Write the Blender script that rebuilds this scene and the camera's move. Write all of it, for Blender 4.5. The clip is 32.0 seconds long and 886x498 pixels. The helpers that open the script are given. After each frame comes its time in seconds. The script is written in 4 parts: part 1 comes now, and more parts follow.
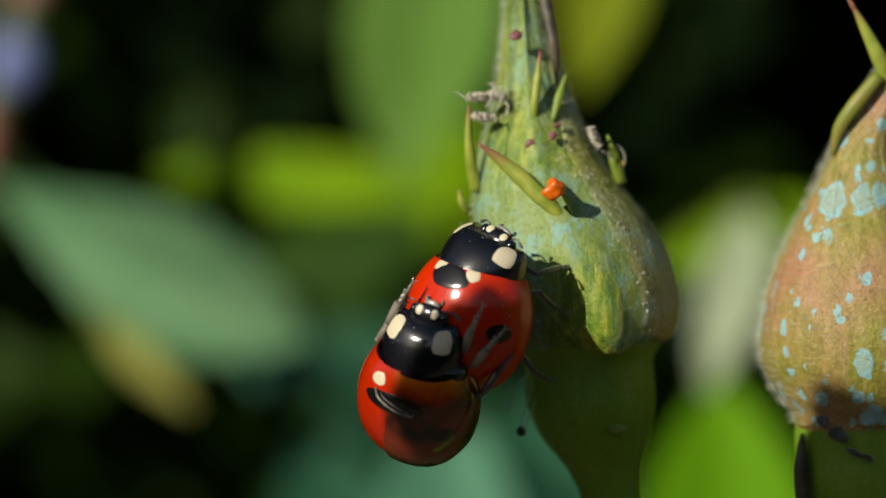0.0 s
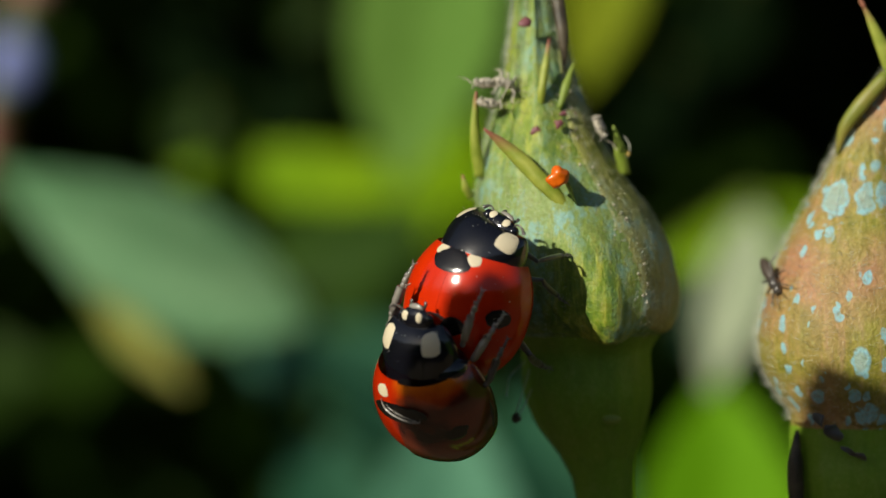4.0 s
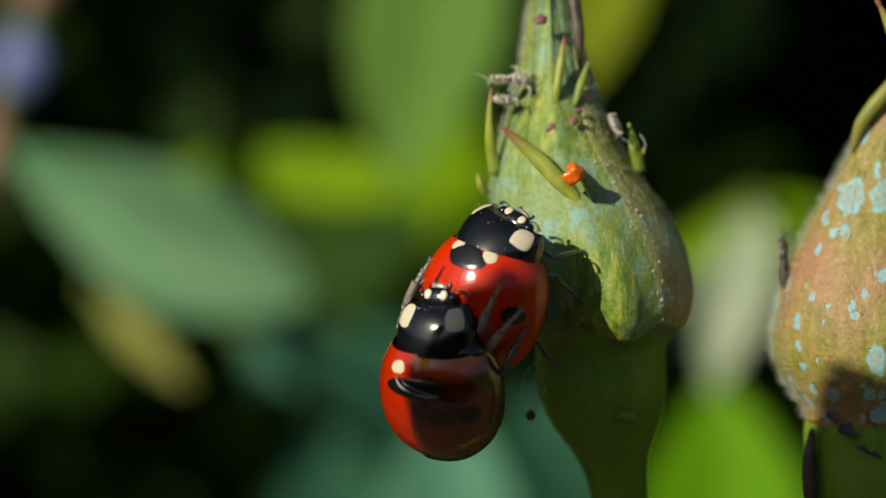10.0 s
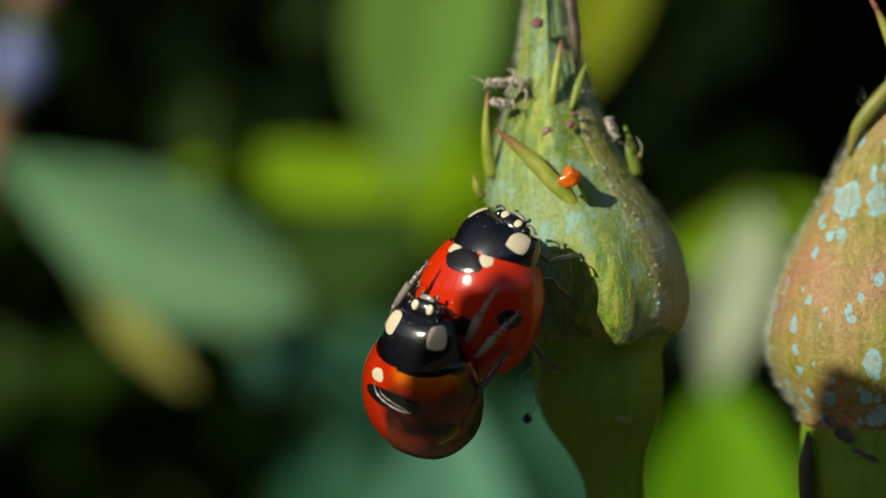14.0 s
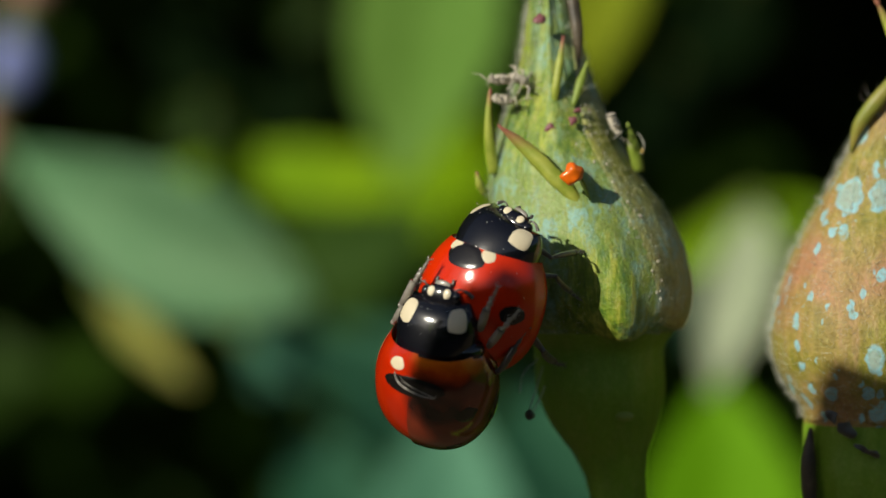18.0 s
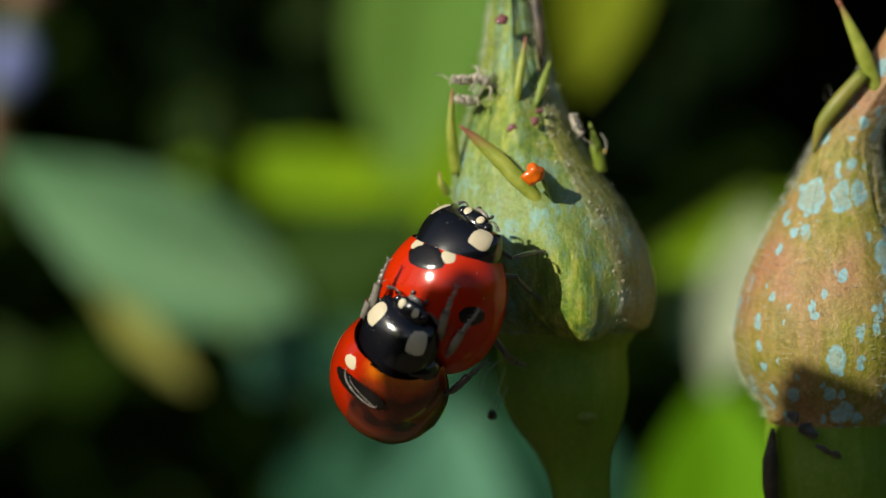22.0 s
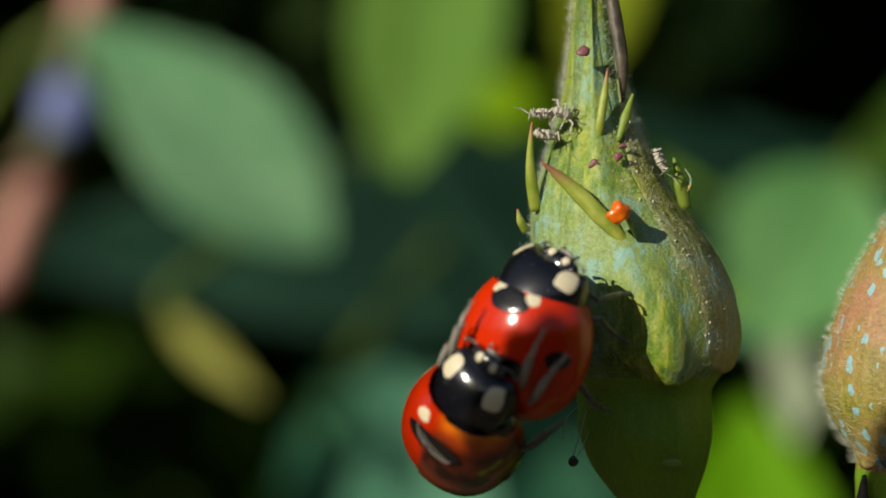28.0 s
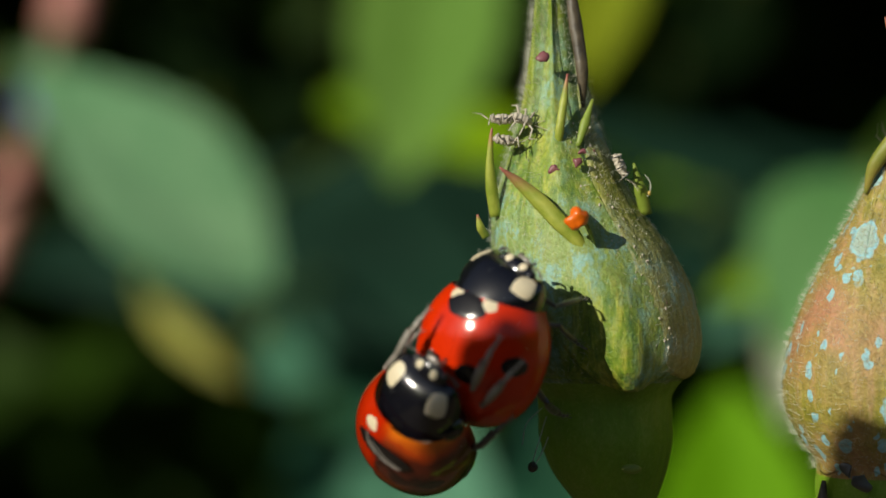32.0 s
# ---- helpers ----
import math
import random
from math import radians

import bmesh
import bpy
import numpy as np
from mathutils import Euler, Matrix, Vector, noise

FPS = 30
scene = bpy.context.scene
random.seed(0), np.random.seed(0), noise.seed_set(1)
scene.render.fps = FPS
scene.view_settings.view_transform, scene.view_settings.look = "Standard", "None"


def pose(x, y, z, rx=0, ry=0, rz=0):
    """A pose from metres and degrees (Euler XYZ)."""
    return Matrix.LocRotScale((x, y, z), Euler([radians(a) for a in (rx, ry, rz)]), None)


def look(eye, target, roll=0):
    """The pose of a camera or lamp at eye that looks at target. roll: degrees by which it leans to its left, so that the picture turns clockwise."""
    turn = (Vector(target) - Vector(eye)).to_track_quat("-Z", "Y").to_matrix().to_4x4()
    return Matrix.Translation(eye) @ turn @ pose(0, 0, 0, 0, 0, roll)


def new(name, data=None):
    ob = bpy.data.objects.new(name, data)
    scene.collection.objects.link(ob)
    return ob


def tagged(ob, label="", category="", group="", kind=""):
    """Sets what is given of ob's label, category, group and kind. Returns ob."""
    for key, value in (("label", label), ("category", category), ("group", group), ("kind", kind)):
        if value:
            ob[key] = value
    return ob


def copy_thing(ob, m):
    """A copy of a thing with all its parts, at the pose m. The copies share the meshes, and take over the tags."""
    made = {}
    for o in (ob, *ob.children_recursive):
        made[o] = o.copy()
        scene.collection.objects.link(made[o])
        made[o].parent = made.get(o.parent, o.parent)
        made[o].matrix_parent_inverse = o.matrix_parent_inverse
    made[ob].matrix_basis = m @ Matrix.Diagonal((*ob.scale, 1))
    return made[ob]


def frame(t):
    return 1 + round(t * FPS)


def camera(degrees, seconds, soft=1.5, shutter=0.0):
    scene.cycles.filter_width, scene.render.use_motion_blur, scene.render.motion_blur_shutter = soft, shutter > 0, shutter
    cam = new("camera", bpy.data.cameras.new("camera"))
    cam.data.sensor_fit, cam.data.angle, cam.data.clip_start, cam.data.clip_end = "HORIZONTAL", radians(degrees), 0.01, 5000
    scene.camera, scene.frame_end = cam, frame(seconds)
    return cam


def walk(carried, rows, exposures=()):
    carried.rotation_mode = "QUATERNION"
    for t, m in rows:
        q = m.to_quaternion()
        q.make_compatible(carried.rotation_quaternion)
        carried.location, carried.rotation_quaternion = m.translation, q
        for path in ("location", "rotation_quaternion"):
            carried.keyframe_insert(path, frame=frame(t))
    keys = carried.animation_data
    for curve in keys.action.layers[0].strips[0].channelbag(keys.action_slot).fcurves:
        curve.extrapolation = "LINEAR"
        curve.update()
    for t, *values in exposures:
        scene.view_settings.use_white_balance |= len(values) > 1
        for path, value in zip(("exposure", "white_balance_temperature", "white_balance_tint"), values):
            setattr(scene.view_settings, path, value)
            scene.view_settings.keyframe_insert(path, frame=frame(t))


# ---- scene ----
cam = camera(22.0, 32.0, 1.5, 0.4)
walk(cam, [(0.0, pose(0, -0.0952, 0.5, 90, 0, 0)), (32.0, pose(0, -0.0952, 0.5, 90, 0, 0))])
cam.data.dof.use_dof = True
cam.data.dof.focus_distance = 0.0928
cam.data.dof.aperture_fstop = 26.0
scene.view_settings.exposure = 0.0

# ---- sky and sun ----
SUN = Vector((-0.62, -0.65, 0.40)).normalized()
world = bpy.data.worlds.new("world")
scene.world = world
world.use_nodes = True
wn = world.node_tree.nodes
sky = wn.new("ShaderNodeTexSky")
sky.sky_type = "NISHITA"
sky.sun_disc = False
sky.sun_elevation = math.asin(SUN.z)
sky.sun_rotation = math.atan2(SUN.x, SUN.y)
wn["Background"].inputs["Strength"].default_value = 0.055
world.node_tree.links.new(sky.outputs["Color"], wn["Background"].inputs["Color"])
sun = new("sun", bpy.data.lights.new("sun", "SUN"))
sun.data.energy = 4.2
sun.data.angle = radians(0.53)
sun.data.color = (1.0, 0.945, 0.79)
sun.matrix_world = look(SUN * 3 + Vector((0, 0, 0.5)), (0, 0, 0.5))

U = 0.00085  # the unit in which the buds and beetles are given


# ---- small helpers ----
def part(name, bm, material, parent=None, label="", smooth=True):
    """Links a bmesh as one mesh object, under its thing or part."""
    me = bpy.data.meshes.new(name)
    bm.to_mesh(me)
    bm.free()
    if smooth:
        me.polygons.foreach_set("use_smooth", [True] * len(me.polygons))
    me.materials.append(material)
    ob = new(name, me)
    ob.parent = parent
    if label:
        ob["label"] = label
    return ob


def thing(name, label, category, group="", kind=""):
    return tagged(new(name), label, category, group, kind)


def grid(bm, rows, closed=False, flip=False):
    """Quads over rows of points; closed joins each row's end to its start."""
    vs = [[bm.verts.new(p) for p in row] for row in rows]
    for a, b in zip(vs, vs[1:]):
        n = len(a)
        for i in range(n if closed else n - 1):
            j = (i + 1) % n
            q = (a[i], a[j], b[j], b[i])
            try:
                bm.faces.new(q[::-1] if flip else q)
            except ValueError:
                pass
    return vs


def tube(bm, points, radii, sides=8):
    """A tapering tube along points, closed at both ends."""
    pts = [Vector(p) for p in points]
    rows = []
    up = Vector((0.31, 0.22, 0.93))
    for i, p in enumerate(pts):
        d = (pts[min(i + 1, len(pts) - 1)] - pts[max(i - 1, 0)]).normalized()
        a = d.cross(up)
        if a.length < 0.05:
            a = d.cross(Vector((1, 0, 0)))
        a.normalize()
        b = d.cross(a)
        rows.append([p + (a * math.cos(k * math.tau / sides) + b * math.sin(k * math.tau / sides)) * radii[i] for k in range(sides)])
    vs = grid(bm, rows, True)
    bm.faces.new(vs[0])
    bm.faces.new(vs[-1][::-1])
    return bm


def bend(points, n=6):
    """Points along a smooth line through a few given ones."""
    p = [Vector(q) for q in points]
    p = [p[0] * 2 - p[1]] + p + [p[-1] * 2 - p[-2]]
    out = []
    for i in range(1, len(p) - 2):
        for k in range(n):
            t = k / n
            out.append(0.5 * (2 * p[i] + (p[i + 1] - p[i - 1]) * t + (2 * p[i - 1] - 5 * p[i] + 4 * p[i + 1] - p[i + 2]) * t * t
                              + (3 * p[i] - p[i - 1] - 3 * p[i + 1] + p[i + 2]) * t ** 3))
    out.append(p[-2])
    return out


def taper(n, a, b, mid=None):
    if mid is None:
        return [a + (b - a) * i / (n - 1) for i in range(n)]
    return [a + (mid - a) * 2 * i / (n - 1) if 2 * i < n - 1 else mid + (b - mid) * (2 * i / (n - 1) - 1) for i in range(n)]


def ball(bm, centre, radii, seg=14, rings=9, turn=None):
    m = Matrix.Translation(centre) @ (turn or Matrix()) @ Matrix.Diagonal((*radii, 1))
    bmesh.ops.create_uvsphere(bm, u_segments=seg, v_segments=rings, radius=1, matrix=m)
    return bm


def lerp(table, x):
    for (x0, *a), (x1, *b) in zip(table, table[1:]):
        if x <= x1:
            k = max(0.0, (x - x0) / (x1 - x0))
            return [p + (q - p) * k for p, q in zip(a, b)]
    return list(table[-1][1:])


def smoothline(table, x):
    """Like lerp, with rounded passages."""
    h = 0.45
    vals = [lerp(table, x + d * h) for d in (-1, -0.5, 0, 0.5, 1)]
    return [sum(v) / 5 for v in zip(*vals)]


# ---- materials ----
def shader(name, rough=0.5, coat=0.0):
    m = bpy.data.materials.new(name)
    m.use_nodes = True
    n, l = m.node_tree.nodes, m.node_tree.links
    b = n["Principled BSDF"]
    b.inputs["Roughness"].default_value = rough
    b.inputs["Coat Weight"].default_value = coat
    b.inputs["Coat Roughness"].default_value = 0.095
    return m, n, l, b


def coords(n):
    return n.new("ShaderNodeTexCoord").outputs["Object"]


def noise_at(n, l, vec, scale, detail=4, rough=0.55, stretch=None, distort=0.0):
    if stretch:
        mp = n.new("ShaderNodeMapping")
        mp.inputs["Scale"].default_value = stretch
        l.new(vec, mp.inputs["Vector"])
        vec = mp.outputs["Vector"]
    t = n.new("ShaderNodeTexNoise")
    t.inputs["Scale"].default_value = scale
    t.inputs["Detail"].default_value = detail
    t.inputs["Roughness"].default_value = rough
    t.inputs["Distortion"].default_value = distort
    l.new(vec, t.inputs["Vector"])
    return t.outputs["Fac"]


def ramp(n, l, fac, stops):
    r = n.new("ShaderNodeValToRGB")
    e = r.color_ramp.elements
    while len(e) < len(stops):
        e.new(0.5)
    for k, (p, c) in zip(e, stops):
        k.position = p
        k.color = (*c, 1) if len(c) == 3 else c
    l.new(fac, r.inputs["Fac"])
    return r.outputs["Color"]


def mix(n, l, fac, a, b, mode="MIX"):
    x = n.new("ShaderNodeMix")
    x.data_type = "RGBA"
    x.blend_type = mode
    for s, v in ((x.inputs["Factor"], fac), (x.inputs["A"], a), (x.inputs["B"], b)):
        if isinstance(v, (int, float)):
            s.default_value = v
        elif isinstance(v, tuple):
            s.default_value = (*v, 1)
        else:
            l.new(v, s)
    return x.outputs["Result"]


def add_bump(n, l, b, height, strength, dist):
    k = n.new("ShaderNodeBump")
    k.inputs["Strength"].default_value = strength
    k.inputs["Distance"].default_value = dist
    l.new(height, k.inputs["Height"])
    l.new(k.outputs["Normal"], b.inputs["Normal"])


G = (0, 0, 0)
H = (1, 1, 1)


def chitin(name, dark, light, rough, coat, grain=9000, bump=0.2, gloss=0.1, spec=0.5, scratch=0.06):
    m, n, l, b = shader(name, rough, coat)
    c = coords(n)
    a = noise_at(n, l, c, 500, 3)
    f = noise_at(n, l, c, grain, 2)
    l.new(mix(n, l, mix(n, l, 0.3, a, f), dark, light), b.inputs["Base Color"])
    add_bump(n, l, b, f, bump, 0.00004)
    k = n.new("ShaderNodeBump")
    k.inputs["Strength"].default_value = scratch
    k.inputs["Distance"].default_value = 0.00002
    l.new(noise_at(n, l, c, 5200, 4, 0.7), k.inputs["Height"])
    l.new(k.outputs["Normal"], b.inputs["Coat Normal"])
    b.inputs["Coat Roughness"].default_value = gloss
    b.inputs["Coat IOR"].default_value = 1.65
    b.inputs["Specular IOR Level"].default_value = spec
    l.new(ramp(n, l, a, [(0.3, (rough * 0.85,) * 3), (0.75, (rough * 1.25,) * 3)]), b.inputs["Roughness"])
    return m


elytra_red = chitin("elytra_red", (0.50, 0.014, 0.0004), (0.72, 0.036, 0.0008), 0.45, 0.65, 9000, 0.12, gloss=0.15, spec=0.05, scratch=0.3)
def stunted_case():
    """A brown, see-through wing case: amber at the base, dark folds beneath, paler at the hind margin; the sound half stays red."""
    m, n, l, b = shader("elytra_brown", 0.34, 1.0)
    b.inputs["Coat Roughness"].default_value = 0.14
    b.inputs["Coat IOR"].default_value = 1.7
    b.inputs["Specular IOR Level"].default_value = 0.06
    c = coords(n)
    sp = n.new("ShaderNodeSeparateXYZ")
    l.new(c, sp.inputs[0])
    along = n.new("ShaderNodeMapRange")
    along.inputs["From Min"].default_value = 0.0
    along.inputs["From Max"].default_value = -6.2 * U
    l.new(sp.outputs["Y"], along.inputs["Value"])
    f = noise_at(n, l, c, 700, 3, 0.55)
    k = mix(n, l, 0.20, along.outputs[0], f)
    col = ramp(n, l, k, [(0.10, (0.70, 0.16, 0.004)), (0.16, (0.40, 0.045, 0.002)), (0.22, (0.09, 0.011, 0.003)), (0.60, (0.050, 0.010, 0.004)), (0.85, (0.13, 0.06, 0.012)), (0.95, (0.30, 0.20, 0.05))])
    blot = noise_at(n, l, c, 420, 2, 0.5, distort=0.7)
    spread = ramp(n, l, along.outputs[0], [(0.16, G), (0.30, H), (0.80, H), (0.95, (0.2,) * 3)])
    dark = mix(n, l, 1.0, ramp(n, l, blot, [(0.40, G), (0.54, (0.88,) * 3)]), spread, "MULTIPLY")
    col = mix(n, l, dark, col, (0.010, 0.004, 0.004))
    wine = ramp(n, l, noise_at(n, l, c, 330, 2, 0.5, distort=0.3), [(0.46, G), (0.62, (0.8,) * 3)])
    col = mix(n, l, mix(n, l, 1.0, wine, spread, "MULTIPLY"), col, (0.24, 0.036, 0.014))
    across = n.new("ShaderNodeMapRange")
    across.inputs["From Min"].default_value = -0.8 * U
    across.inputs["From Max"].default_value = 0.5 * U
    l.new(sp.outputs["X"], across.inputs["Value"])
    edge = ramp(n, l, mix(n, l, 0.45, across.outputs[0], f), [(0.34, G), (0.66, H)])
    col = mix(n, l, edge, mix(n, l, f, (0.36, 0.010, 0.0005), (0.58, 0.026, 0.0008)), col)
    l.new(col, b.inputs["Base Color"])
    add_bump(n, l, b, noise_at(n, l, c, 420, 2, 0.5), 0.35, 0.00022)
    return m


elytra_brown = stunted_case()
chitin_black = chitin("chitin_black", (0.002, 0.002, 0.004), (0.007, 0.007, 0.011), 0.38, 1.0, 7000, 0.1, gloss=0.13, spec=0.12, scratch=0.2)
spot_black = chitin("spot_black", (0.005, 0.004, 0.004), (0.014, 0.011, 0.010), 0.42, 0.9, gloss=0.17, spec=0.1, scratch=0.3)
ivory = chitin("ivory_mark", (0.60, 0.50, 0.32), (0.80, 0.71, 0.52), 0.45, 0.3)
amber = chitin("amber", (0.45, 0.30, 0.05), (0.65, 0.45, 0.12), 0.35, 0.3)
leg_dark = chitin("leg_dark", (0.012, 0.010, 0.010), (0.12, 0.105, 0.09), 0.35, 0.6, 4200, 0.8, gloss=0.3)
leg_grey = chitin("leg_grey", (0.010, 0.008, 0.007), (0.54, 0.49, 0.42), 0.32, 1.0, 4200, 1.0, gloss=0.25)
moult_skin = chitin("moult_skin", (0.30, 0.25, 0.18), (0.74, 0.68, 0.58), 0.6, 0.0)
louse_brown = chitin("louse_brown", (0.035, 0.026, 0.020), (0.09, 0.065, 0.048), 0.5, 0.1)
gland_red = chitin("gland_red", (0.15, 0.04, 0.05), (0.27, 0.10, 0.11), 0.5, 0.1)
orange_drop = chitin("orange_drop", (0.70, 0.06, 0.001), (0.92, 0.22, 0.004), 0.35, 0.3, 3000, 0.5)


def bud_skin(name, base, blotch, cover, pink, spots, smooth=False):
    """Green bud skin with lengthwise streaks, fine down and turquoise spray stains."""
    m, n, l, b = shader(name, 0.55)
    c = coords(n)
    streak = noise_at(n, l, c, 3000, 4, 0.62, (1, 1, 0.06))
    broad = noise_at(n, l, c, 160, 3)
    fine = noise_at(n, l, c, 5200, 3, 0.7)
    dapple = noise_at(n, l, c, 1500, 4, 0.65, (1, 1, 0.55))
    col = ramp(n, l, mix(n, l, 0.36, streak, dapple), [(0.39, base[0]), (0.5, base[1]), (0.60, base[2])])
    col = mix(n, l, ramp(n, l, broad, [(0.43, G), (0.64, (0.85,) * 3)] if spots else [(0.42, G), (0.66, H)]), col, pink)
    col = mix(n, l, ramp(n, l, fine, [(0.35, (0.3,) * 3), (0.62, G)]), col, (0.02, 0.05, 0.005))
    mottle = noise_at(n, l, c, 2300, 5, 0.7, (1, 1, 0.5))
    col = mix(n, l, ramp(n, l, mottle, [(0.50, G), (0.66, (0.32,) * 3)]), col, (0.25, 0.21, 0.04))
    fleck = noise_at(n, l, c, 9000, 2, 0.6, (1, 1, 0.45))
    col = mix(n, l, ramp(n, l, fleck, [(0.60, G), (0.72, (0.5,) * 3)]), col, (0.52, 0.50, 0.16))
    if smooth:
        col = mix(n, l, 0.6, col, ramp(n, l, broad, [(0.3, base[0]), (0.7, base[1])]))
        stain = ramp(n, l, mix(n, l, 0.5, dapple, fine), [(0.46, G), (0.62, (0.30,) * 3)])
    elif spots:
        wob = noise_at(n, l, c, 1500, 2)
        vec = n.new("ShaderNodeMix")
        vec.data_type = "VECTOR"
        sc = n.new("ShaderNodeVectorMath")
        sc.operation = "SCALE"
        sc.inputs["Scale"].default_value = 0.0007
        l.new(wob, sc.inputs[0])
        ad = n.new("ShaderNodeVectorMath")
        mp = n.new("ShaderNodeMapping")
        mp.inputs["Scale"].default_value = (1, 1, 0.62)
        l.new(c, ad.inputs[0])
        l.new(sc.outputs[0], ad.inputs[1])
        l.new(ad.outputs[0], mp.inputs["Vector"])
        masks, cores = [], []
        for size, least, most in ((735, 0.20, 0.47), (1500, 0.04, 0.43)):
            v = n.new("ShaderNodeTexVoronoi")
            v.inputs["Scale"].default_value = size
            l.new(mp.outputs["Vector"], v.inputs["Vector"])
            sp = n.new("ShaderNodeSeparateColor")
            l.new(v.outputs["Color"], sp.inputs[0])
            rad = n.new("ShaderNodeMapRange")
            rad.inputs["To Min"].default_value = least
            rad.inputs["To Max"].default_value = most
            l.new(sp.outputs[0], rad.inputs["Value"])
            gap = n.new("ShaderNodeMath")
            gap.operation = "SUBTRACT"
            l.new(rad.outputs[0], gap.inputs[0])
            l.new(v.outputs["Distance"], gap.inputs[1])
            masks.append(ramp(n, l, gap.outputs[0], [(0.0, G), (0.05, H)]))
            cores.append(ramp(n, l, gap.outputs[0], [(0.08, G), (0.16, H)]))
        stain = mix(n, l, 1.0, masks[0], masks[1], "LIGHTEN")
        worn = ramp(n, l, fine, [(0.3, (0.2,) * 3), (0.6, (0.75,) * 3)])
        blotch = mix(n, l, mix(n, l, 1.0, cores[0], worn, "MULTIPLY"), blotch, (0.36, 0.42, 0.30))
    else:
        patch = ramp(n, l, noise_at(n, l, c, 260, 3, 0.5, (1, 1, 0.6)), [(0.41, (0.06,) * 3), (0.58, H)])
        spray = ramp(n, l, noise_at(n, l, c, 1500, 6, 0.75, (1, 1, 0.6)), [(cover - 0.05, (0.25,) * 3), (cover + 0.05, H)])
        stain = mix(n, l, 1.0, patch, spray, "MULTIPLY")
    stain = mix(n, l, 1.0, stain, ramp(n, l, fine, [(0.3, (0.35,) * 3), (0.55, H)]), "MULTIPLY")
    col = mix(n, l, stain, col, blotch)
    l.new(col, b.inputs["Base Color"])
    b.inputs["Subsurface Weight"].default_value = 0.08
    b.inputs["Subsurface Radius"].default_value = (0.0006, 0.0008, 0.0002)
    hgt = mix(n, l, 0.4, mix(n, l, 0.65, streak, mottle), fine)
    add_bump(n, l, b, hgt, 0.35 if smooth else 0.65, 0.00024)
    return m


bud_green = bud_skin("bud_green", ((0.04, 0.11, 0.004), (0.12, 0.22, 0.010), (0.26, 0.33, 0.025)), (0.22, 0.42, 0.36), 0.54, (0.20, 0.26, 0.016), False)
calyx_green = bud_skin("calyx_green", ((0.07, 0.16, 0.005), (0.22, 0.32, 0.012), (0.46, 0.48, 0.05)), (0.24, 0.45, 0.39), 0.54, (0.30, 0.36, 0.018), False)
# browner right sepal, its colour also lightened where it turns from the sun
calyx_olive = bud_skin("calyx_olive", ((0.13, 0.17, 0.015), (0.36, 0.37, 0.045), (0.58, 0.53, 0.18)), (0.28, 0.48, 0.44), 0.53, (0.44, 0.36, 0.10), False)
hip_green = bud_skin("hip_green", ((0.14, 0.28, 0.008), (0.20, 0.36, 0.012), (0.24, 0.38, 0.02)), (0.26, 0.34, 0.08), 0.74, (0.18, 0.32, 0.010), False, True)
bud_ochre = bud_skin("bud_ochre", ((0.21, 0.21, 0.018), (0.35, 0.31, 0.045), (0.44, 0.33, 0.12)), (0.28, 0.54, 0.60), 0.5, (0.50, 0.22, 0.13), True)


def plain_plant(name, dark, light, size=700, rough=0.5):
    m, n, l, b = shader(name, rough)
    c = coords(n)
    f = noise_at(n, l, c, size, 4, 0.6)
    l.new(ramp(n, l, f, [(0.3, dark), (0.7, light)]), b.inputs["Base Color"])
    add_bump(n, l, b, f, 0.4, 0.0002)
    return m


lobe_green = plain_plant("lobe_green", (0.15, 0.24, 0.02), (0.28, 0.34, 0.05))
def lobe_skin():
    """Yellow green blade that turns wine red towards its upper end."""
    m, n, l, b = shader("lobe_fade", 0.5)
    g = n.new("ShaderNodeTexCoord")
    sp = n.new("ShaderNodeSeparateXYZ")
    l.new(g.outputs["Generated"], sp.inputs[0])
    f = noise_at(n, l, g.outputs["Object"], 1200, 4, 0.6)
    green = ramp(n, l, f, [(0.3, (0.20, 0.27, 0.02)), (0.7, (0.40, 0.43, 0.07))])
    k = mix(n, l, 0.16, sp.outputs["Z"], f)
    l.new(mix(n, l, ramp(n, l, k, [(0.72, G), (0.90, H)]), green, (0.40, 0.12, 0.10)), b.inputs["Base Color"])
    add_bump(n, l, b, f, 0.5, 0.0001)
    return m


lobe_fade = lobe_skin()
lobe_red = plain_plant("lobe_red", (0.22, 0.13, 0.05), (0.38, 0.12, 0.08))
down = plain_plant("down", (0.42, 0.44, 0.34), (0.62, 0.62, 0.52))
dry_tip = plain_plant("dry_tip", (0.03, 0.024, 0.014), (0.11, 0.085, 0.05), 1500)
stem_green = plain_plant("stem_green", (0.10, 0.16, 0.02), (0.17, 0.24, 0.035))
stem_pink = plain_plant("stem_pink", (0.40, 0.15, 0.12), (0.55, 0.26, 0.2), 200)
cane_bark = plain_plant("cane_bark", (0.05, 0.07, 0.02), (0.11, 0.13, 0.04), 120)


